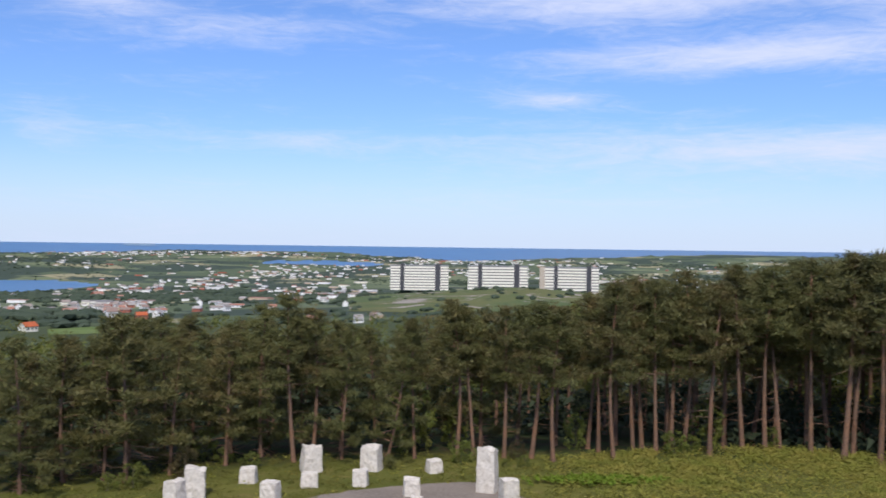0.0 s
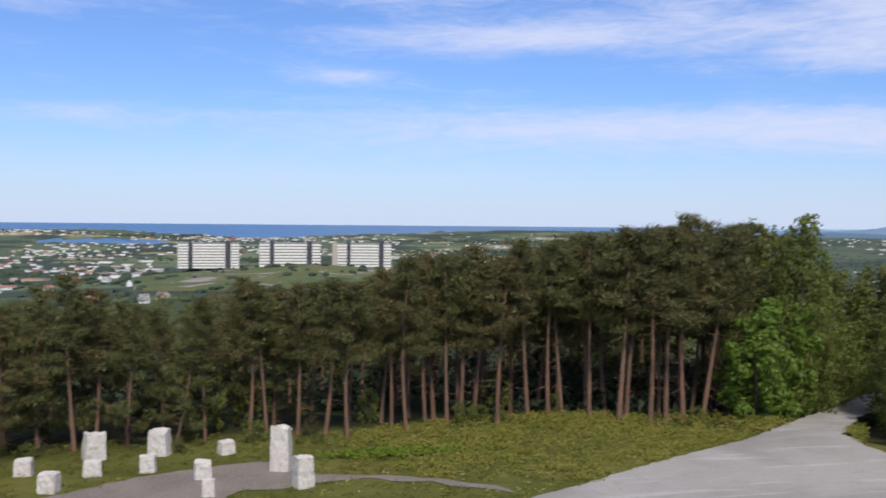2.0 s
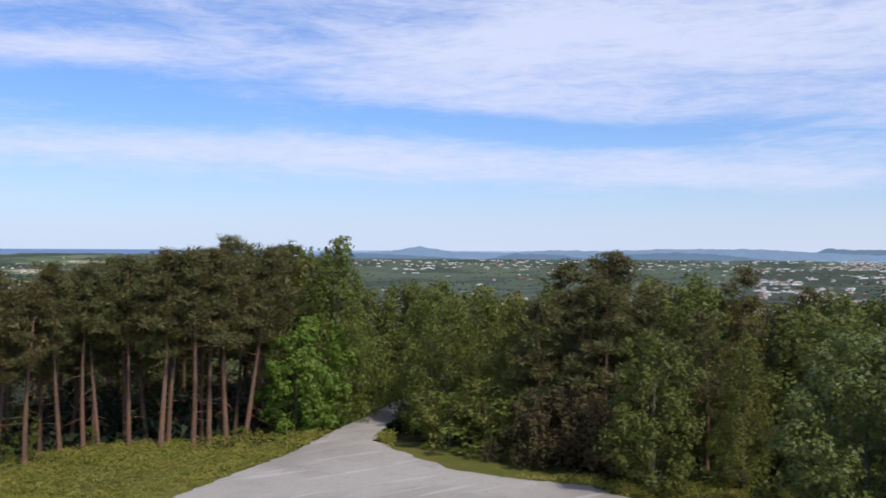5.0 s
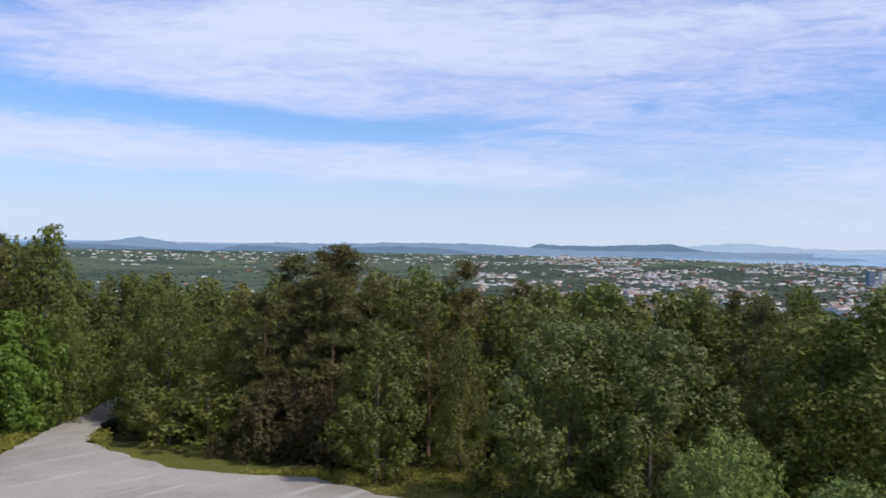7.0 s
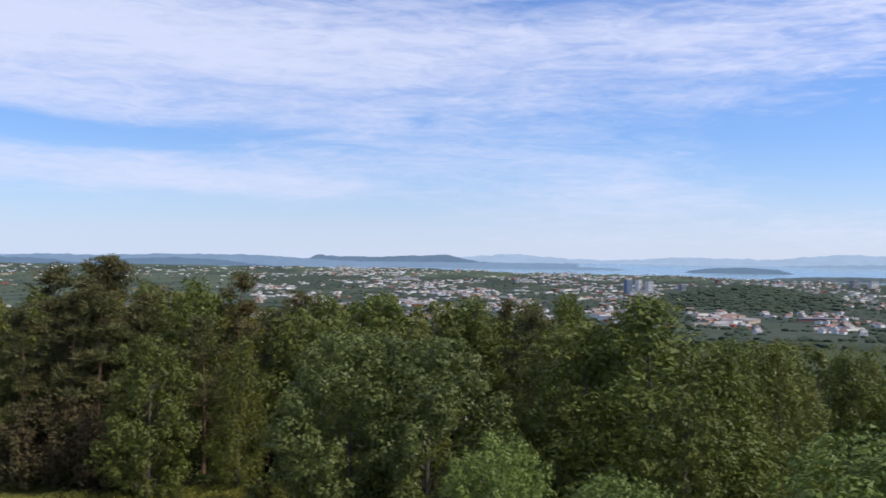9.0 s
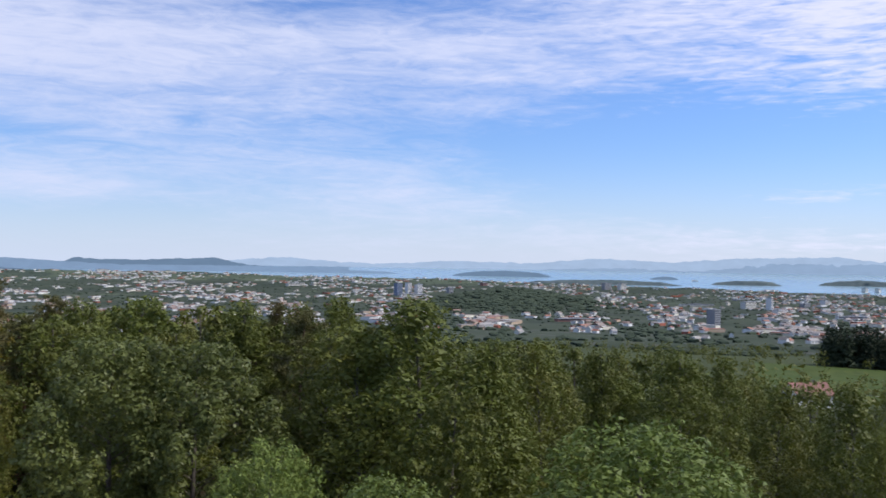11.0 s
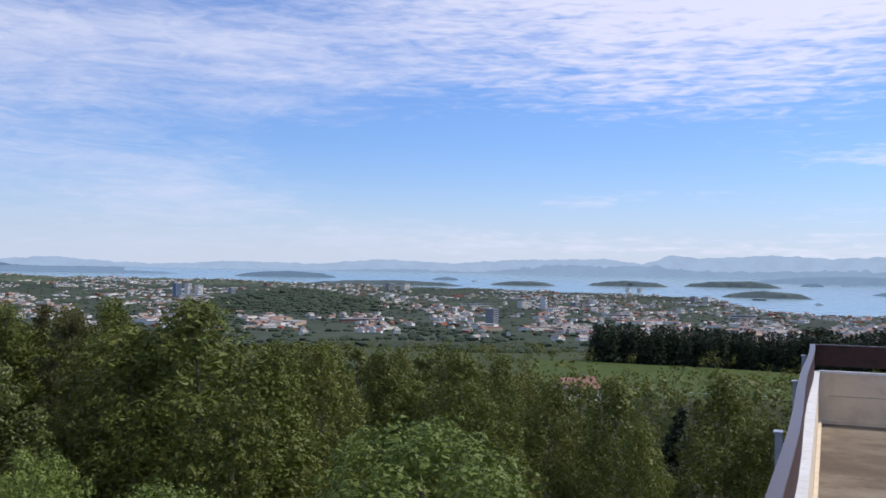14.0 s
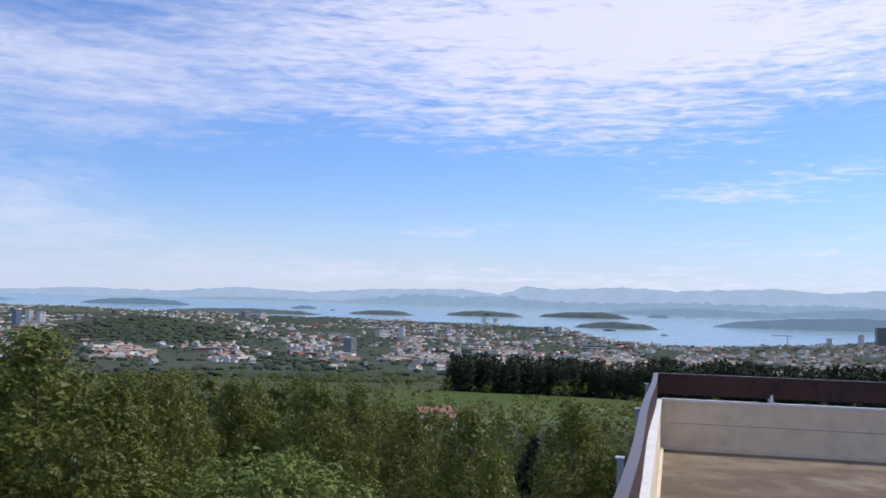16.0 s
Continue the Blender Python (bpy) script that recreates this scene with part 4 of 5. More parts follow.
# these hills glow in their haze-blue colour
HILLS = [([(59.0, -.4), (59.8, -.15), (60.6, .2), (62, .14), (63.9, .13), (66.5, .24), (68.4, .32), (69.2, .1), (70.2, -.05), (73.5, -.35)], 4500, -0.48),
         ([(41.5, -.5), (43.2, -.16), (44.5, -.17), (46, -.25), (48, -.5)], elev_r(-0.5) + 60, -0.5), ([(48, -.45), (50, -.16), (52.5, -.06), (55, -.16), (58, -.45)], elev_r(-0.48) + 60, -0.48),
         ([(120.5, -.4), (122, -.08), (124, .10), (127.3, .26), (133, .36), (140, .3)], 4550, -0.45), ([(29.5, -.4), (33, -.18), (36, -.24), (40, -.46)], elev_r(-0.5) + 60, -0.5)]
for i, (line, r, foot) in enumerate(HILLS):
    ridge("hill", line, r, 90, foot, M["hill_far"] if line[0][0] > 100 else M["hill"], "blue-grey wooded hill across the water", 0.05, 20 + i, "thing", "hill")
# islands: left azimuth, right azimuth, waterline, crest
ISLES = [(97.1, 101.0, -.79, -.53), (102.8, 107.5, -.72, -.40), (108.3, 113.7, -.66, -.30), (110.4, 115.3, -1.22, -.82), (112, 123, -.38, .06), (114.6, 115.9, -.53, -.36), (116.7, 117.5, -.48, -.38),
         (118.2, 134, -.95, -.25), (119.2, 120.7, -.40, -.3), (82.1, 88.1, -.52, -.18), (86.2, 95.6, -.90, -.62), (93.7, 95.3, -.55, -.38), (-18.4, -16.4, -.12, -.0), (74, 79, -.45, -.3)]
for i, (a0, a1, wl, cr) in enumerate(ISLES):
    L = a1 - a0
    g = random.Random(i)
    mid = a0 + L * g.uniform(0.4, 0.7)
    r = elev_r(wl) + 25
    # farther islands take the glowing haze-blue of the hills
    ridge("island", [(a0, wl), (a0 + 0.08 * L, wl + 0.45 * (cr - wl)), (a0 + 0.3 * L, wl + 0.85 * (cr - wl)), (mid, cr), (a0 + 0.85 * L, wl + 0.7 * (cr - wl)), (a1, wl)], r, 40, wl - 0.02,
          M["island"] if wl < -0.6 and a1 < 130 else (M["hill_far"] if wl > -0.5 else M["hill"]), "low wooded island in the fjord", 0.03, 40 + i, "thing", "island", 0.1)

# ---- apartment blocks on the knoll ----
def apartment_block(a0, a1, base, top, r, gable_left=False):
    root = tagged(new("apartment_building"), "long pale concrete apartment block with ribbon balconies and dark stair towers", "apartment building", "three blocks on the knoll")
    p0, p1 = polar(a0, r), polar(a1, r)
    z0, z1 = EYE + r * math.tan(radians(base)) - 3, EYE + r * math.tan(radians(top))
    d = (p1 - p0)
    L = d.length
    root.matrix_world = Matrix.Translation((p0.x, p0.y, z0)) @ Matrix.Rotation(math.atan2(d.y, d.x), 4, "Z")
    H, D = z1 - z0, 13.0
    part("wall", Shape().box(0, L, 0.8, D, 0, H).mesh("wall", M["concrete"]), root)
    part("roof", Shape().box(-0.3, L + 0.3, 0.3, D + 0.3, H, H + 0.5).mesh("roof", M["grey_block"]), root)
    n = 9
    fl = H / n
    towers = (0.17, 0.24, 0.77, 0.86)
    spans = ((0.0, towers[0]), (towers[1], towers[2]), (towers[3], 1.0))
    for q0, q1 in (towers[:2], towers[2:]):
        part("stair_tower", Shape().box(q0 * L, q1 * L, -0.8, 5, 0, H + 2.0).mesh("stair_tower", M["dark_clad"]), root, "dark grey stair tower")
    for k in range(n):
        for q0, q1 in spans:
            part("balcony", Shape().box(q0 * L + 0.1, q1 * L - 0.1, -0.6, 0.78, k * fl, k * fl + fl * 0.62).mesh("balcony", M["balcony"]), root)
            # window strip between balcony fronts, the recess's shade in its grey
            part("window", Shape().box(q0 * L + 0.3, q1 * L - 0.3, 0.70, 0.79, k * fl + fl * 0.63, k * fl + fl * 0.97).mesh("window", M["loggia"]), root)
    if gable_left:
        part("gable_wall", Shape().box(-6.5, -0.05, 0.2, D, 0, H).mesh("gable_wall", M["beige"]), root, "blank beige end wall")
    return root


apartment_block(-3.1, 0.35, -2.42, -1.10, 1180)
apartment_block(1.5, 5.05, -2.5, -1.08, 1180)
apartment_block(6.05, 9.2, -2.5, -1.10, 1180, True)

# ---- open grass on the knoll, and a hay field at the foot of the hill ----
def knoll_build(N, pos):
    big, mid = N.noise(pos, 0.012, 5, 0.6), N.noise(pos, 0.06, 5, 0.65)
    col = N.mix(N.ramp(big, 0.4, 0.6), (0.120, 0.125, 0.050), (0.085, 0.115, 0.045))
    col = N.mix(N.ramp(mid, 0.55, 0.68), col, (0.060, 0.080, 0.038))
    return N.mix(N.ramp(N.noise(pos, 0.02, 6, 0.7, 1.0), 0.57, 0.64), col, (0.30, 0.26, 0.23)), mid


tagged(new("ground_knoll", polar_sheet("ground_knoll", np.arange(-5.5, 12.6, 0.5), np.linspace(860, 1172, 14), lambda x, y: land_z(x, y) + 0.3, surface("knoll_grass", knoll_build, 0.95, 0.1))), "olive grass and bare rock on the knoll", "ground", kind="structure")
tagged(new("ground_hayfield", polar_sheet("ground_hayfield", np.arange(-22.2, -17.4, 0.3), np.linspace(560, 690, 8), lambda x, y: land_z(x, y) + 0.3, surface("hay_field", two((0.11, 0.16, 0.04), (0.15, 0.19, 0.06), (0.09, 0.13, 0.035), 0.02, 0.3), 0.95, 0.1))), "fresh green field at the foot of the hill", "field", kind="structure")

def urban_build(N, pos):
    big, mid = N.noise(pos, 0.006, 5, 0.6), N.noise(pos, 0.04, 5, 0.7)
    col = N.mix(N.ramp(big, 0.42, 0.58), (0.038, 0.052, 0.034), (0.055, 0.070, 0.044))
    return N.mix(N.math("MULTIPLY", N.ramp(mid, 0.54, 0.66), 0.7), col, (0.11, 0.105, 0.10)), mid


tagged(new("ground_town", polar_sheet("ground_town", np.arange(57, 132.1, 0.6), np.geomspace(760, 3500, 60), lambda x, y: land_z(x, y) + 0.35, surface("gardens_and_asphalt", urban_build, 0.95, 0.1))), "gardens, yards and streets between the town's houses", "ground", kind="structure")

# ---- houses ----
def house_kind(w, d, h, pitch, wall, roof, label, n=0):
    root = tagged(new("house"), label, "house")
    sh = Shape().box(-w / 2, w / 2, -d / 2, d / 2, -2, h)
    for x in (-w / 2, w / 2):
        sh.add([Vector((x, -d / 2, h)), Vector((x, d / 2, h)), Vector((x, 0, h + pitch))], [(0, 1, 2)])
    part("wall", sh.mesh("wall", wall), root)
    top = part("roof", Shape().gable(-w / 2 - 0.4, w / 2 + 0.4, -d / 2 - 0.5, d / 2 + 0.5, h - 0.3, h + pitch).mesh("roof", roof), root)
    for x in (-w * 0.28, w * 0.05, w * 0.32):
        part("window", Shape().box(x - 0.7, x + 0.7, -d / 2 - 0.05, -d / 2 + 0.02, h * 0.45, h * 0.8).mesh("window", M["glass"]), root)
    part("chimney", Shape().box(w * 0.15, w * 0.15 + 0.7, -0.3, 0.4, h + pitch * 0.5, h + pitch + 0.9).mesh("chimney", M["rock"]), top)
    return root


HOUSES = [house_kind(11, 8, 5.2, 3.0, M["house"], M["roof"], "wooden house with a pitched tiled roof among trees"),
          house_kind(14, 8.5, 4.6, 2.6, M["house"], M["roof"], "long wooden house with a low pitched roof"),
          house_kind(9, 7.5, 6.0, 3.6, M["white_paint"], M["roof"], "white wooden house with a steep dark roof"),
          house_kind(12, 9, 5.0, 3.2, M["house"], M["orange_roof"], "house with an orange tiled roof"),
          house_kind(20, 10, 4.0, 1.6, M["white_paint"], M["roof"], "long white terrace of houses with a flat roof")]
house_used = set()


def put_house(k, az, r, turn, size, grp="houses of the town", label=""):
    p = polar(az, r)
    m = pose(p.x, p.y, ground_at(p.x, p.y) - 0.3, 0, 0, turn) @ Matrix.Diagonal((size, size, size, 1))
    if k in house_used:
        ob = copy_thing(HOUSES[k], m @ Matrix.Diagonal([1 / v for v in HOUSES[k].scale] + [1]))
    else:
        house_used.add(k)
        ob = HOUSES[k]
        ob.matrix_basis = m
    ob["group"] = grp
    if label:
        ob["label"] = label
    return ob


# single houses below the hilltop: kind, azimuth, distance, turn, size
for k, az, r, turn, size, label in ((2, -4.95, 720, 20, 0.7, "white farmhouse below the knoll"), (1, -7.6, 740, 10, 0.75, "dark red farmhouse with a grey roof"), (0, -3.9, 760, -60, 0.9, "small house with a grey slate roof"),
                                    (3, -23.2, 640, 60, 0.75, "house with an orange roof at the foot of the hill"), (3, -17.3, 800, 30, 0.7, "house with an orange roof at the foot of the hill"), (2, -18.9, 820, 30, 0.9, "white house at the foot of the hill"), (2, -16.4, 840, 80, 0.8, "white house at the foot of the hill")):
    put_house(k, az, r, turn + 0, size, "farm below the knoll", label)
hr = random.Random(11)


SETTLED = [(-17.5, -0.62, 4.5, 0.14, 1.0), (-11.5, -0.6, 3.0, 0.12, 0.8), (-9.5, -1.75, 2.6, 0.28, 0.8), (-13.5, -2.45, 3.0, 0.3, 0.6), (-6.5, -1.35, 4.0, 0.25, 0.5), (-7.0, -2.75, 4.0, 0.3, 0.6), (-17.8, -2.75, 2.5, 0.25, 0.6),
           (-19.5, -3.7, 2.0, 0.3, 1.0), (-24, -3.85, 2.2, 0.2, 0.8), (1.0, -0.9, 7.0, 0.2, 0.7), (10.5, -1.95, 3.5, 0.3, 1.0), (14, -1.2, 6.0, 0.25, 0.5), (19, -0.8, 5.0, 0.15, 0.5), (4.0, -1.7, 5, 0.3, 0.5)]


def settled(az, el):
    """How thickly the land is built on."""
    if az < 25:
        v = 0.05
        for a, e, ha, he, wt in SETTLED:
            v = max(v, wt * math.exp(-((az - a) / ha) ** 2 - ((el - e) / he) ** 2))
        return v
    if az < 57:
        return (0.5 if -1.2 < el < -0.6 else 0.06) * (0.5 + 0.5 * float(fbm(np.array(az), np.array(el * 6), 1.1)))
    v = 0.50 + 1.15 * float(fbm(np.array(az * 0.55), np.array(el * 8.0), 1.0))
    if abs(az - 85.8) < 4.8 and -2.75 < el < -1.6:
        return 0.0
    if el < -2.4:
        v = 0.25 + 1.1 * float(fbm(np.array(az), np.array(el * 4.0), 0.9))
    if az > 100:
        v += 0.3
    return v if el > -3.7 else v - 0.35


spots = []
while len(spots) < 5600:
    az = hr.uniform(-29, 131)
    el = -0.55 - 3.6 * hr.random() ** 1.6
    if 9.5 < az < 35 and hr.random() < 0.6:
        continue
    if -4 < az < 13 and el < -2.1:
        continue
    if hr.random() > settled(az, el):
        continue
    r = elev_r(el)
    if float(is_water(np.array(az), np.array(r))) > -0.03 or r < 800:
        continue
    spots.append((r, az))
spots.sort()
for r, az in spots[:285]:
    k = hr.choice((0, 0, 1, 2, 2, 0, 4, 1, 2, 0, 2, 4))
    put_house(k, az, r, (-35 if az > 57 else -az) + hr.choice((0, 90, 20, -25)) + hr.uniform(-8, 8), hr.uniform(0.55, 0.8))
wall_sh, roof_sh = Shape(), Shape()
for r, az in spots[285:]:
    s = min(1.0, (1700 / r) ** 0.5) * hr.uniform(0.6, 1.05)
    p = polar(az, r)
    m = pose(p.x, p.y, ground_at(p.x, p.y) - 0.3, 0, 0, (-35 if az > 57 else -az) + hr.choice((0, 90, 20, -25)) + hr.uniform(-8, 8)) @ Matrix.Diagonal((s, s, 0.8 * s, 1))
    w, d, h = hr.choice(((10, 8, 5.5), (13, 8, 5), (9, 8, 6.5), (22, 9, 5.5), (16, 12, 7), (34, 16, 7)))
    wall_sh.box(-w / 2, w / 2, -d / 2, d / 2, -2, h, m)
    if w < 20:
        roof_sh.gable(-w / 2 - 0.4, w / 2 + 0.4, -d / 2 - 0.5, d / 2 + 0.5, h - 0.2, h + hr.uniform(2, 3.5), m, 0.4)
    else:
        roof_sh.box(-w / 2 - 0.3, w / 2 + 0.3, -d / 2 - 0.3, d / 2 + 0.3, h, h + 0.6, m)
town = tagged(new("town_houses"), "thousands of pale houses of the spread-out town", "houses", kind="stuff")
part("wall", wall_sh.mesh("wall", M["house"]), town)
part("roof", roof_sh.mesh("roof", M["roof"]), town)


def city_block(az, wide, base, top, mat, label, depth=14.0, band=True, name="office_building"):
    """A large building with storeys of ribbon windows, by its place in the view."""
    r = elev_r(base)
    w = r * radians(wide) * (0.85 if wide < 1 else 1.0)
    z0, z1 = EYE + r * math.tan(radians(base)) - 4, EYE + r * math.tan(radians(top))
    root = tagged(new(name), label, "building", "large buildings of the town")
    root.matrix_world = pose(*polar(az, r, z0), 0, 0, -35 if az > 70 and wide < 1.5 else -az + 24)
    H = z1 - z0
    part("wall", Shape().box(-w / 2, w / 2, 0, depth, 0, H).mesh("wall", mat), root)
    part("roof", Shape().box(-w / 2 - 0.4, w / 2 + 0.4, -0.4, depth + 0.4, H, H + 0.8).box(-w / 6, w / 8, depth / 3, depth / 2, H + 0.8, H + 2.6).mesh("roof", M["grey_block"]), root)
    n = max(2, int((H - 4) / 3.4))
    for k in range(n if band else 0):
        zz = 4 + (H - 4) * (k + 0.35) / n
        part("window", Shape().box(-w / 2 + 0.8, w / 2 - 0.8, -0.12, 0.05, zz, zz + (H - 4) / n * 0.45).mesh("window", M["glass"]), root)
    return root


for az, wide, base, top, mat, label in (
        (79.05, .50, -1.80, -1.02, "blue_block", "blue-grey high-rise block"), (79.65, .35, -1.75, -1.00, "white_paint", "white high-rise block"), (80.25, .45, -1.75, -1.08, "white_paint", "white high-rise block"),
        (79.9, 1.6, -1.95, -1.65, "white_paint", "low white hospital wing"), (82.1, .4, -1.65, -1.25, "grey_block", "grey office block"), (84.1, .45, -1.15, -.92, "pink_roof", "brick-red block"),
        (91.3, .75, -1.25, -.83, "grey_block", "pale grey block of flats"), (92.2, .70, -1.25, -.85, "concrete", "pale block of flats"), (97.5, .80, -3.25, -2.24, "grey_block", "dark grey office tower standing alone"),
        (99.3, 1.3, -2.15, -1.72, "concrete", "long office building with dark window bands"), (100.45, .28, -2.2, -1.5, "white_paint", "slim white tower"), (101.0, 1.2, -2.45, -2.15, "white_paint", "low white office wing"),
        (102.3, .9, -2.0, -1.75, "grey_block", "grey office block"), (103.3, .7, -1.85, -1.55, "white_paint", "pale block of flats"), (105.3, .42, -1.05, -.82, "concrete", "block of flats"), (105.95, .4, -1.05, -.85, "concrete", "block of flats")):
    city_block(az, wide, base, top, M[mat], label + " in the town")
for az, wide, base, top, mat, label in (
        (109.0, .5, -1.6, -1.24, "grey_block", "block of flats on the shore"), (109.75, .6, -1.6, -1.24, "concrete", "block of flats on the shore"), (108.3, .8, -2.35, -1.95, "concrete", "pale block of flats"),
        (111.6, 1.5, -2.5, -2.25, "white_paint", "long low white building"), (96.4, 2.0, -2.1, -1.95, "white_paint", "white warehouse with a flat roof"), (98.8, 1.4, -1.75, -1.6, "grey_block", "grey warehouse"),
        (104.6, 1.6, -2.6, -2.4, "white_paint", "white hall with a flat roof"), (89.5, 2.4, -3.2, -2.95, "pink_roof", "long reddish brick hall"), (124.6, 1.0, -1.75, -1.4, "concrete", "grain store by the harbour"),
        (126.2, 1.2, -1.75, -1.15, "concrete", "grain silos by the harbour"), (127.6, 1.6, -1.75, -.72, "grey_block", "tall grain silo by the harbour"), (115.0, 1.4, -2.6, -2.42, "white_paint", "white hall with a flat roof"),
        (73.0, 1.2, -1.3, -1.1, "concrete", "pale factory hall"), (66.0, 1.4, -1.25, -1.08, "white_paint", "white hall with a flat roof"), (62.2, .8, -.62, -.45, "white_paint", "white stadium-like hall")):
    city_block(az, wide, base, top, M[mat], label + " in the town")
# a tower crane by the harbour
cr = elev_r(-1.95)
crane = tagged(new("tower_crane"), "yellowish tower crane by the harbour", "crane")
crane.matrix_world = pose(*polar(122.3, cr, EYE + cr * math.tan(radians(-2.0))), 0, 0, -122)
part("mast", Shape().box(-1, 1, -1, 1, 0, 32).mesh("mast", M["concrete"]), crane)
part("jib", Shape().box(-42, 12, -0.8, 0.8, 30, 32).mesh("jib", M["concrete"]), crane)
# vessels
for az, el, L, label in ((112.45, -1.36, 40, "dark ferry crossing the fjord"), (115.6, -1.55, 22, "small white motor boat with a wake"), (96.2, -.62, 26, "white ship far out on the fjord")):
    r = elev_r(el)
    boat = tagged(new("boat"), label, "boat")
    boat.matrix_world = pose(*polar(az, r, EYE + r * math.tan(radians(el))), 0, 0, -az)
    mat = M["dark_clad"] if "dark" in label else M["white_paint"]
    part("hull", Shape().add([Vector(p) for p in ((-L / 2, -3, 0), (L / 2 - 5, -3, 0), (L / 2, 0, 0), (L / 2 - 5, 3, 0), (-L / 2, 3, 0), (-L / 2, -3.4, 3), (L / 2 - 4, -3.4, 3), (L / 2 + 2, 0, 3.6), (L / 2 - 4, 3.4, 3), (-L / 2, 3.4, 3))],
                             [(5, 6, 7, 8, 9), (0, 1, 6, 5), (1, 2, 7, 6), (2, 3, 8, 7), (3, 4, 9, 8), (4, 0, 5, 9)]).mesh("hull", mat), boat)
    part("cabin", Shape().box(-L * 0.3, L * 0.2, -2.4, 2.4, 3, 6).mesh("cabin", M["white_paint"]), boat)

# ---- red-roofed house and fenced field below the terrace ----
FARM = house_kind(13, 9, 4.5, 3.0, M["white_paint"], M["pink_roof"], "white house with a faded red roof beside the field")
fp = polar(102.3, 245)
FARM.matrix_world = pose(fp.x, fp.y, ground_at(fp.x, fp.y) - 0.2, 0, 0, -102 + 35) @ Matrix.Diagonal((0.75, 0.75, 0.8, 1))
FARM["group"] = "houses below the terrace"

# ---- field ----
fa = np.arange(99.5, 131, 1.0)
fr = np.linspace(290, 462, 12)
field = tagged(new("field", polar_sheet("field", fa, fr, lambda x, y: land_z(x, y) + 0.25, surface("pasture", two((0.058, 0.088, 0.022), (0.084, 0.108, 0.030), (0.040, 0.062, 0.018), 0.05, 0.4), 0.95, 0.1))), "bright green pasture sloping below the wood", "field", kind="structure")
post = Shape().tube([(0, 0, -0.2), (0, 0, 1.25)], [0.09, 0.08], 5).mesh("post", M["grey_bark"])
fence = tagged(new("fence"), "pale wooden fence across the pasture", "fence")
pts = [polar(100.5 + 0.5 * i, 330 - 1.6 * i) for i in range(28)]
pts = [Vector((p.x, p.y, ground_at(p.x, p.y) + 0.25)) for p in pts]
for p in pts:
    part("post", post, fence).location = p
for a, b in zip(pts, pts[1:]):
    part("rail", Shape().tube([a + Vector((0, 0, 0.95)), b + Vector((0, 0, 0.95))], [0.07, 0.07], 4).mesh("rail", M["concrete"]), fence)

# ---- spruce plantation ----
for k in range(290):
    az = 103.2 + 27.5 * (k + hr.random()) / 290
    top = float(np.interp(az, [103, 104.7, 107.5, 110.5, 113.8, 115.5, 117, 119, 122, 125, 131], [-2.95, -2.75, -2.9, -2.95, -3.1, -2.7, -3.1, -2.65, -3.0, -2.7, -3.0])) - 0.6 * hr.random() ** 2
    plant("farspruce", az, 468 + (k % 3) * 9 + hr.random() * 8, top, wide=hr.uniform(0.95, 1.4), grp="spruce plantation")

# variants that were not planted are taken away
for key, ob in KINDS.items():
    if key not in used:
        for child in list(ob.children):
            bpy.data.objects.remove(child)
        bpy.data.objects.remove(ob)

# ---- woods and garden trees in the distance ----
bm = bmesh.new()
bmesh.ops.create_icosphere(bm, subdivisions=1, radius=1.0)
IV = np.array([v.co[:] for v in bm.verts])
IF = np.array([[v.index for v in f.verts] for f in bm.faces])
bm.free()


def clumps(name, places, label, mat):
    """Many uneven small crowns as one mesh: rows of x, y, z, radius, height."""
    P = np.array(places)
    g = np.random.default_rng(3)
    jit = 1 + 0.45 * (g.random((len(P), len(IV), 1)) - 0.5)
    V = IV[None] * jit * P[:, None, 3:4]
    V[:, :, 2] *= (P[:, 4] / P[:, 3])[:, None]
    V += P[:, None, :3]
    F = (IF[None] + (np.arange(len(P)) * len(IV))[:, None, None]).reshape(-1, 3)
    return tagged(new(name, mesh_of(name, V.reshape(-1, 3).tolist(), F.tolist(), mat)), label, "trees", kind="stuff")


BELTS = [(-22.5, -1.15, 4.5, 0.45), (-20, -3.1, 7, 0.3), (-11, -3.0, 6, 0.28), (-13.5, -0.55, 2.0, 0.1), (-6, -3.3, 5, 0.3), (12, -1.6, 7, 0.12), (15, -0.95, 8, 0.1), (-3, -0.75, 3, 0.08), (20, -1.9, 6, 0.4), (-24, -4.2, 4, 0.3), (-22.5, -1.15, 4.5, 0.45), (-20, -3.1, 7, 0.3), (-15, -3.15, 7, 0.25), (2, -2.15, 6, 0.1)]
far = []
while len(far) < 8600:
    az = hr.uniform(-29, 131)
    el = -0.5 - 4.4 * hr.random() ** 1.2
    r = elev_r(el)
    if r < 650 or float(is_water(np.array(az), np.array(r))) > -0.02:
        continue
    if az < 25 and hr.random() < 0.6:
        continue
    ridge_wood = abs(az - 85.8) < 5.5 and -2.85 < el < -1.65
    grown = 0.5 - 0.9 * float(fbm(np.array(az * 0.55), np.array(el * 8.0), 1.0)) if az > 57 else 0.5 + 0.5 * float(fbm(np.array(az), np.array(el * 7.0), 0.8))
    if not ridge_wood and grown < hr.random() * 0.95:
        continue
    if -3.5 < az < 11 and -3.5 < el < -2.2 and hr.random() < 0.9:
        continue
    s = min(1.0, (1700 / r) ** 0.6) * hr.uniform(1.2, 3.0)
    p = polar(az, r)
    far.append((p.x, p.y, ground_at(p.x, p.y) + s * 0.5, s * hr.uniform(1.2, 2.4), s))
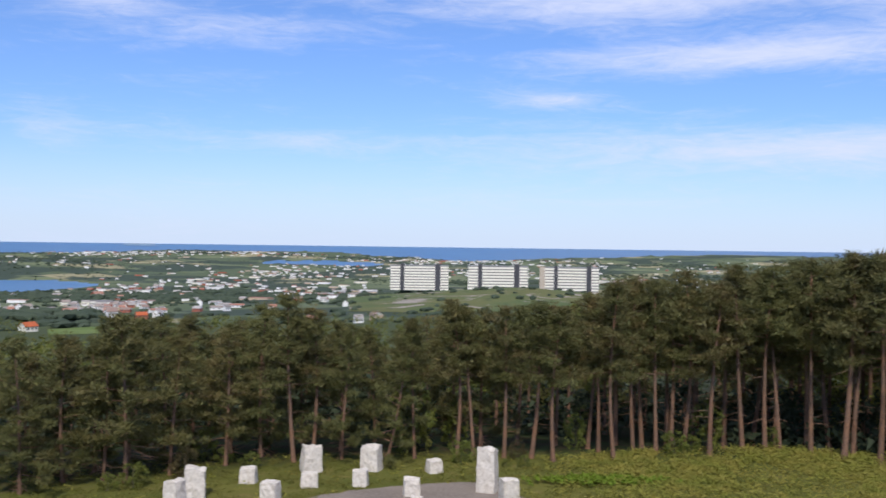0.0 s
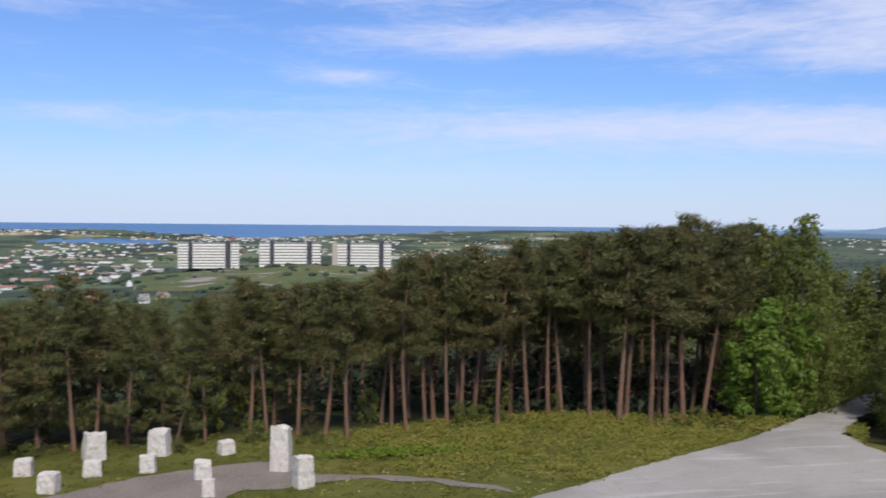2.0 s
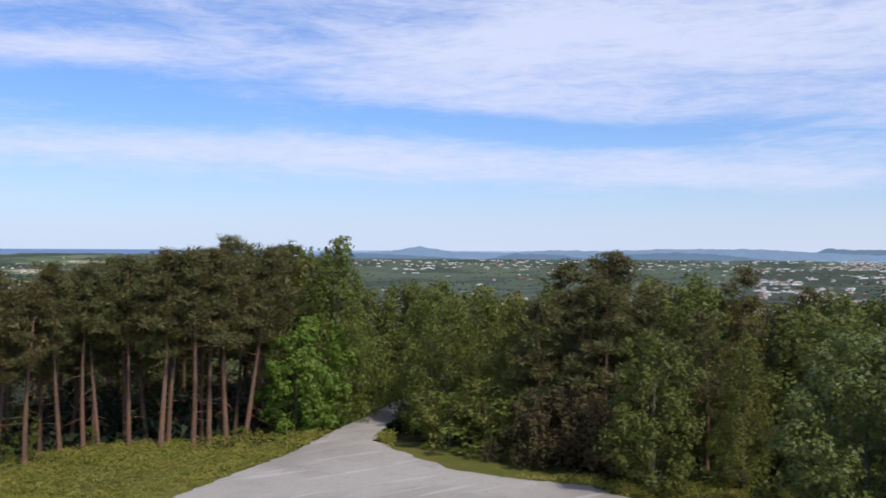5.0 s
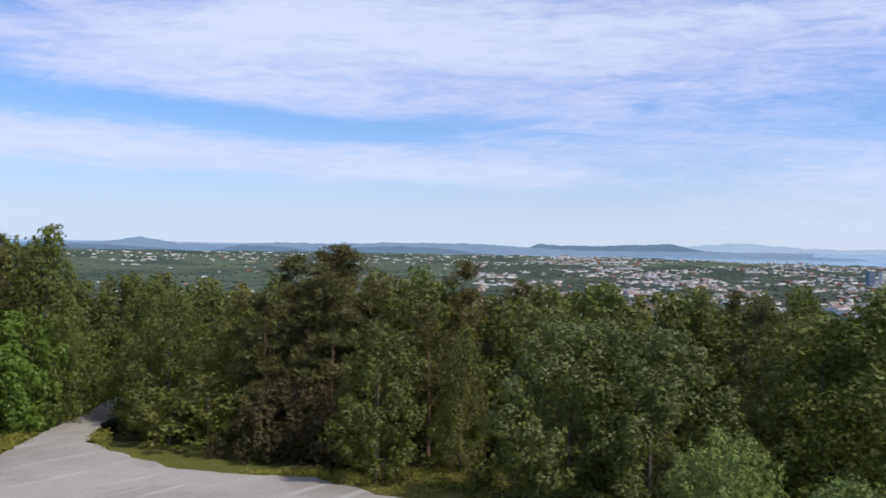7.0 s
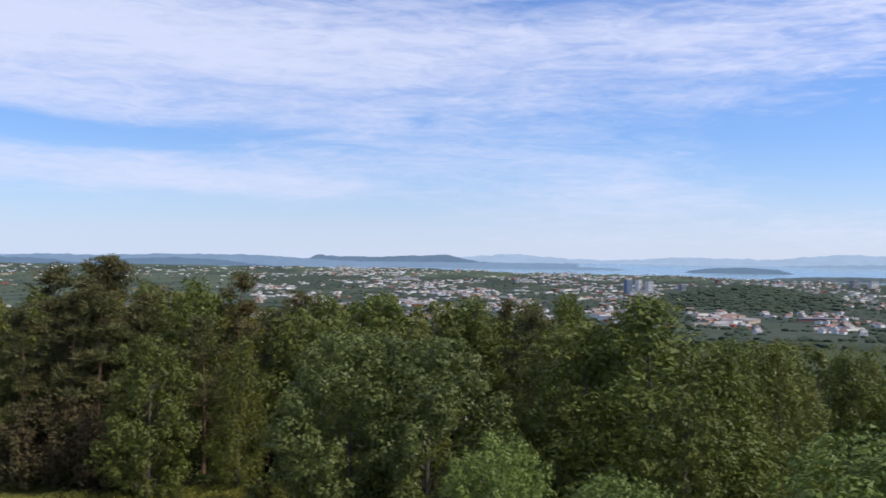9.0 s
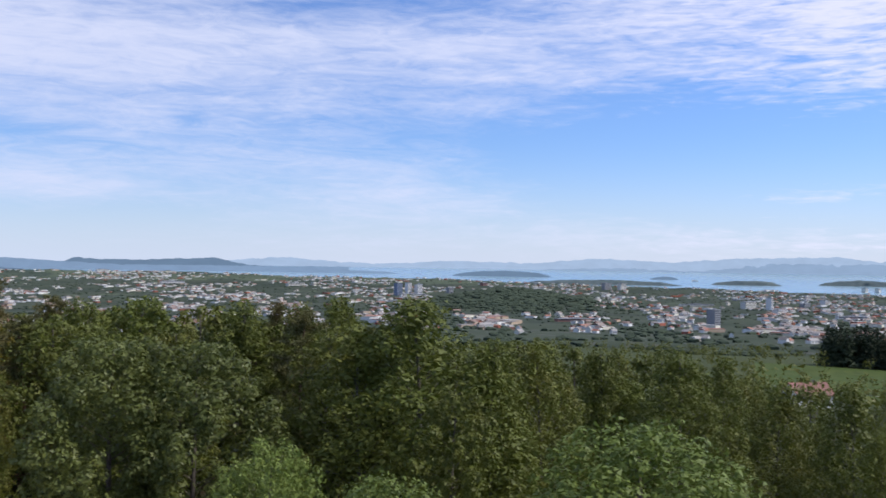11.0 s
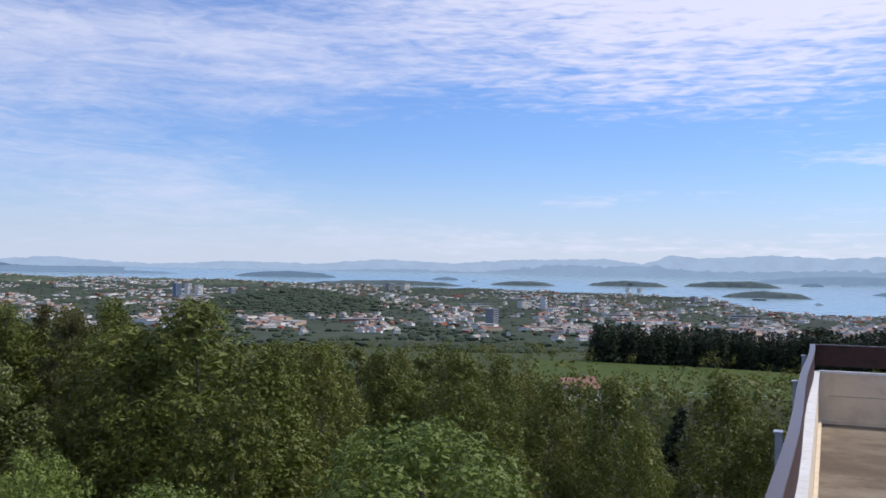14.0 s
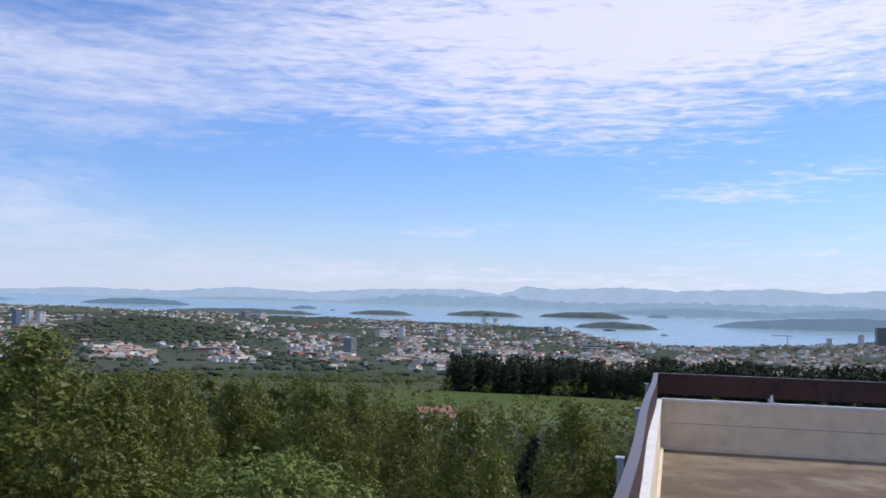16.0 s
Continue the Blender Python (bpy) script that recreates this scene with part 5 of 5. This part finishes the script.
while len(far) < 12600:
    # belts of wood across the farmland
    a, e, ha, he = hr.choice(BELTS)
    az, el = hr.gauss(a, ha * 0.6), hr.gauss(e, he * 0.6)
    if el > -0.45 or az > 33:
        continue
    r = elev_r(el)
    if r < 650 or float(is_water(np.array(az), np.array(r))) > -0.02:
        continue
    s, p = min(1.0, (1900 / r) ** 0.5) * hr.uniform(1.8, 3.8), polar(az, r)
    far.append((p.x, p.y, ground_at(p.x, p.y) + s * 0.5, s * hr.uniform(1.4, 2.6), s))
while len(far) < 13900:
    # the wooded ridge in the town
    az, r = 85.8 + hr.gauss(0, 2.6), 2330 + hr.gauss(0, 140)
    s, p = hr.uniform(2.8, 5.2), polar(az, r)
    far.append((p.x, p.y, ground_at(p.x, p.y) + s * 0.4, s * hr.uniform(1.3, 2.2), s))
clumps("far_woods", far, "dark green copses, hedges and garden trees across the land", M["far_wood"])

# nearer slopes: loose leafy crowns
cs, rr, cn = [], [], []
for k in range(1750):
    az = hr.uniform(-32, 132)
    r = 108 + 600 * hr.random() ** 0.85
    if -23 < az < -17 and 420 < r < 720:
        continue
    if az > 101 and 205 < r < 468 and hr.random() < (0.6 if r > 290 else 0.1):
        continue
    p = polar(az, r)
    z, h = ground_at(p.x, p.y), hr.uniform(4.5, 9.5)
    for q in range(7):
        cs.append((p.x + hr.gauss(0, h * 0.17), p.y + hr.gauss(0, h * 0.17), z + h * hr.uniform(0.25, 0.92))), rr.append(h * hr.uniform(0.14, 0.24)), cn.append(11)
slope = tagged(new("slope_woods", blades("slope_woods", leaves(np.array(cs), np.array(rr), np.array(cn), 0.5, 0.45, 0.9, 1.5, 0.0, 77), M["leaf"])), "mixed green wood covering the lower slopes", "trees", kind="stuff")

# added undergrowth, its dark colour standing for the shade inside the pine wood
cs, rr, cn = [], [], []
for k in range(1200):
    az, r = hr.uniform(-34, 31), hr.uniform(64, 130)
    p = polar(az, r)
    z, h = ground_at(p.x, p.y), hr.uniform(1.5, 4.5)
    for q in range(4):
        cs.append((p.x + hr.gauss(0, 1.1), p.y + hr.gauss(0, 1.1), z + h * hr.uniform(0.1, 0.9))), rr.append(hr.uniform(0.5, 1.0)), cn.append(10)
tagged(new("undergrowth", blades("undergrowth", leaves(np.array(cs), np.array(rr), np.array(cn), 0.32, 0.4, 0.9, 1.8, 0.0, 79), M["spruce"])), "dense undergrowth added in dark colour as the pine wood's inner shade", "undergrowth", kind="stuff")

cs, rr, cn = [], [], []
for k in range(1100):
    az, r = hr.uniform(38, 131), hr.uniform(40, 80)
    p = polar(az, r)
    if (p.x < 39.5 and p.y < 52) or (az < 43 and r < 58):
        continue
    h = hr.uniform(0.6, 2.4)
    for q in range(3):
        cs.append((p.x + hr.gauss(0, 0.8), p.y + hr.gauss(0, 0.8), ground_at(p.x, p.y) + h * hr.uniform(0.1, 0.9))), rr.append(hr.uniform(0.4, 0.8)), cn.append(12)
tagged(new("wood_shrubs", blades("wood_shrubs", leaves(np.array(cs), np.array(rr), np.array(cn), 0.2, 0.4, 0.9, 1.7, 0.0, 80), M["leaf"])), "low leafy bushes on the floor of the mixed wood", "undergrowth", kind="stuff")

# ---- meadow growth ----
cs, rr, cn = [], [], []
inside = lambda x, y, poly: sum(((a[1] > y) != (b[1] > y)) and (x < (b[0] - a[0]) * (y - a[1]) / (b[1] - a[1]) + a[0]) for a, b in zip(poly, poly[1:] + poly[:1])) % 2
while len(cs) < 6500:
    az, r = hr.uniform(-24, 62), hr.uniform(37, 64)
    p = polar(az, r)
    if inside(p.x, p.y, ROAD) or inside(p.x, p.y, PAVE) or r > float(np.interp(az, EDGE_AZ, EDGE_R)) + 2:
        continue
    lush = min(1.0, max(0.0, (az - 3.0) / 8.0)) * min(1.0, max(0.0, (r - 44.5 - 2.0 * float(fbm(np.array(p.x), np.array(p.y), 1.3))) / 7.0))
    tall = 0.35 + 0.65 * lush
    if hr.random() > lush ** 1.3 + 0.02 or (az > 36 and r > 51.5) or (hr.random() < 0.75 and float(fbm(np.array(p.x), np.array(p.y), 1.9)) < -0.12):
        continue
    hgt = hr.uniform(0.1, 0.42) * tall * (0.55 + 0.6 * (0.5 + 0.5 * float(fbm(np.array(p.x), np.array(p.y), 1.6))))
    cs.append((p.x, p.y, hgt * 0.5)), rr.append(0.26 + hgt * 0.6), cn.append(13)
meadow = tagged(new("meadow_weeds", blades("meadow_weeds", leaves(np.array(cs), np.array(rr), np.array(cn), 0.062, 0.8, 0.7, 2.6, 0.0, 78), M["weeds"])), "tall grass and yellowing weeds in the meadow", "grass", kind="stuff")

cs = []
while len(cs) < 3800:
    az, r = hr.uniform(-24, 22), hr.uniform(37, 56)
    p = polar(az, r)
    if inside(p.x, p.y, ROAD) or inside(p.x, p.y, PAVE) or float(fbm(np.array(p.x), np.array(p.y), 1.1)) < -0.35:
        continue
    cs.append((p.x, p.y, 0.03))
n = len(cs)
tagged(new("lawn_grass", blades("lawn_grass", leaves(np.array(cs), np.full(n, 0.32), np.full(n, 12), 0.045, 0.55, 0.22, 2.6, 0.0, 83), M["lawn"])), "short yellowish grass round the white stones", "grass", kind="stuff")

# a lime-green patch of low herbs, and scattered blossoms
g = np.random.default_rng(12)
n = 260
cs = np.stack([8.1 + 2.0 * g.normal(size=n) * 0.8, 49.6 + 0.45 * g.normal(size=n), np.full(n, 0.24)], -1)
tagged(new("herb_patch", blades("herb_patch", leaves(cs, np.full(n, 0.22), np.full(n, 9), 0.10, 0.75, 0.4, 1.8, 0.0, 81), M["herb"])), "lime-green patch of low herbs in the meadow", "plants", kind="stuff")
n = 70
az, r = np.radians(g.uniform(5, 19, n)), g.uniform(39.5, 47, n)
keep = [not inside(x, y, ROAD) and not inside(x, y, PAVE) for x, y in zip(r * np.sin(az), r * np.cos(az))]
cs = np.stack([r * np.sin(az), r * np.cos(az), np.full(n, 0.16)], -1)[keep]
tagged(new("blossoms", blades("blossoms", leaves(cs, np.full(len(cs), 0.10), np.full(len(cs), 4), 0.045, 0.8, 0.4, 1.2, 0.0, 82), M["blossom"])), "small pale yellow flowers scattered in the grass", "flowers", kind="stuff")

# ---- the terrace with its parapet and rail ----
DECK = EYE - 1.83
J1 = Vector((-1.00, 3.00, 0))
J0 = J1 + Vector((math.sin(radians(242)), math.cos(radians(242)), 0)) * 5
J2, J3 = Vector((1.50, -0.575, 0)), Vector((11.80, -5.62, 0))
J4 = J3 + Vector((math.sin(radians(206.2)), math.cos(radians(206.2)), 0)) * 12
LINE = [J0, J1, J2, J3, J4]
inner = [(p.x, p.y) for p in LINE] + [(-9, -12)]
bm = bmesh.new()
low = [bm.verts.new((x, y, DECK - 0.35)) for x, y in inner]
up = [bm.verts.new((x, y, DECK)) for x, y in inner]
bm.faces.new(up), bm.faces.new(low)
for i in range(len(inner)):
    bm.faces.new((low[i], low[(i + 1) % len(inner)], up[(i + 1) % len(inner)], up[i]))
bmesh.ops.recalc_face_normals(bm, faces=bm.faces[:])
me = bpy.data.meshes.new("terrace_floor")
bm.to_mesh(me), bm.free()
me.materials.append(M["deck"])
tagged(new("floor", me), "stained weathered concrete terrace floor", "floor", kind="structure")


def long_bar(xs, ys, thick, z0, z1):
    """One bar that follows a slightly bent line."""
    sh, k = Shape(), len(xs)
    vs = [Vector(p) for x, y in zip(xs, ys) for p in ((x, y, z0), (x, y + thick, z0), (x, y + thick, z1), (x, y, z1))]
    fs = [(0, 1, 2, 3), tuple(4 * (k - 1) + c for c in (3, 2, 1, 0))]
    for q in range(k - 1):
        for c in range(4):
            a, b = 4 * q + c, 4 * q + (c + 1) % 4
            fs.append((a, a + 4, b + 4, b))
    return sh.add(vs, fs)


rail = tagged(new("railing"), "brown board railing on steel posts above the parapet", "railing")
for i, (a, b) in enumerate(zip(LINE, LINE[1:])):
    d = b - a
    L = d.length
    m = Matrix.Translation((a.x, a.y, DECK)) @ Matrix.Rotation(math.atan2(d.y, d.x), 4, "Z")
    wall = Shape().box(-0.08, L + 0.08, 0.0, 0.11, -0.3, 0.63)
    if i < 3:
        wall = Shape().box(0, L, 0.0, 0.11, -0.3, 0.63)
    w = tagged(new("wall_terrace_%d" % (i + 1), wall.mesh("parapet", M["parapet"])), "off-white painted concrete parapet", "wall", kind="structure")
    w.matrix_world = m
    c = tagged(new("trim_coping_%d" % (i + 1), Shape().box(0, L, -0.012, 0.122, 0.63, 0.655).mesh("coping", M["white_paint"])), "white painted coping", "trim", kind="structure")
    c.matrix_world = m
    k = tagged(new("trim_skirting_%d" % (i + 1), Shape().box(0.02, L - 0.02, -0.04, -0.003, 0.002, 0.05).mesh("skirting", M["parapet"])), "raised painted joint along the floor", "trim", kind="structure")
    k.matrix_world = m
    body = tagged(new("wall_facade_%d" % (i + 1), Shape().box(0, L, 0.0, 0.12, -DECK, -0.305).mesh("facade", M["parapet"])), "painted concrete wall of the tower's base", "wall", kind="structure")
    body.matrix_world = m
    n = max(2, int(L / 0.8))
    xs = [(L + 0.14) * q / n - 0.07 for q in range(n + 1)]
    ys = [0.05 + (0.012 * math.sin(0.9 * q) if i == 2 else 0) for q in range(n + 1)]
    part("board", long_bar(xs, ys, 0.04, 0.715, 0.97).mesh("board", M["brown_wood"]), rail).matrix_world = m
    part("cap", long_bar(xs, [y - 0.006 for y in ys], 0.062, 0.972, 0.984).mesh("cap", M["gloss_brown"]), rail, "glossy brown capping strip").matrix_world = m
    n = max(2, int(round(L / 2.9)))
    for q in range(n):
        x = L * (q + 0.46) / n
        part("post", Shape().box(x - 0.035, x + 0.035, 0.125, 0.165, -0.45, 0.95).box(x - 0.03, x + 0.03, 0.112, 0.124, 0.80, 0.88).box(x - 0.045, x + 0.045, 0.124, 0.175, 0.951, 0.96).mesh("post", M["steel"]), rail, "grey steel post").matrix_world = m
        if i == 3:
            part("bracket", Shape().box(x - 0.015, x + 0.015, 0.03, 0.048, 0.657, 0.76).mesh("bracket", M["white_paint"]), rail, "small white bracket").matrix_world = m
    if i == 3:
        # raised grey strip, its colour standing for the dark line of a crack
        joint = tagged(new("trim_wall_joint", Shape().box(0.12, 3.4, -0.002, 0.004, 0.345, 0.352).mesh("joint", M["rock"])), "hairline crack in the painted parapet, drawn as a grey strip", "trim", kind="structure")
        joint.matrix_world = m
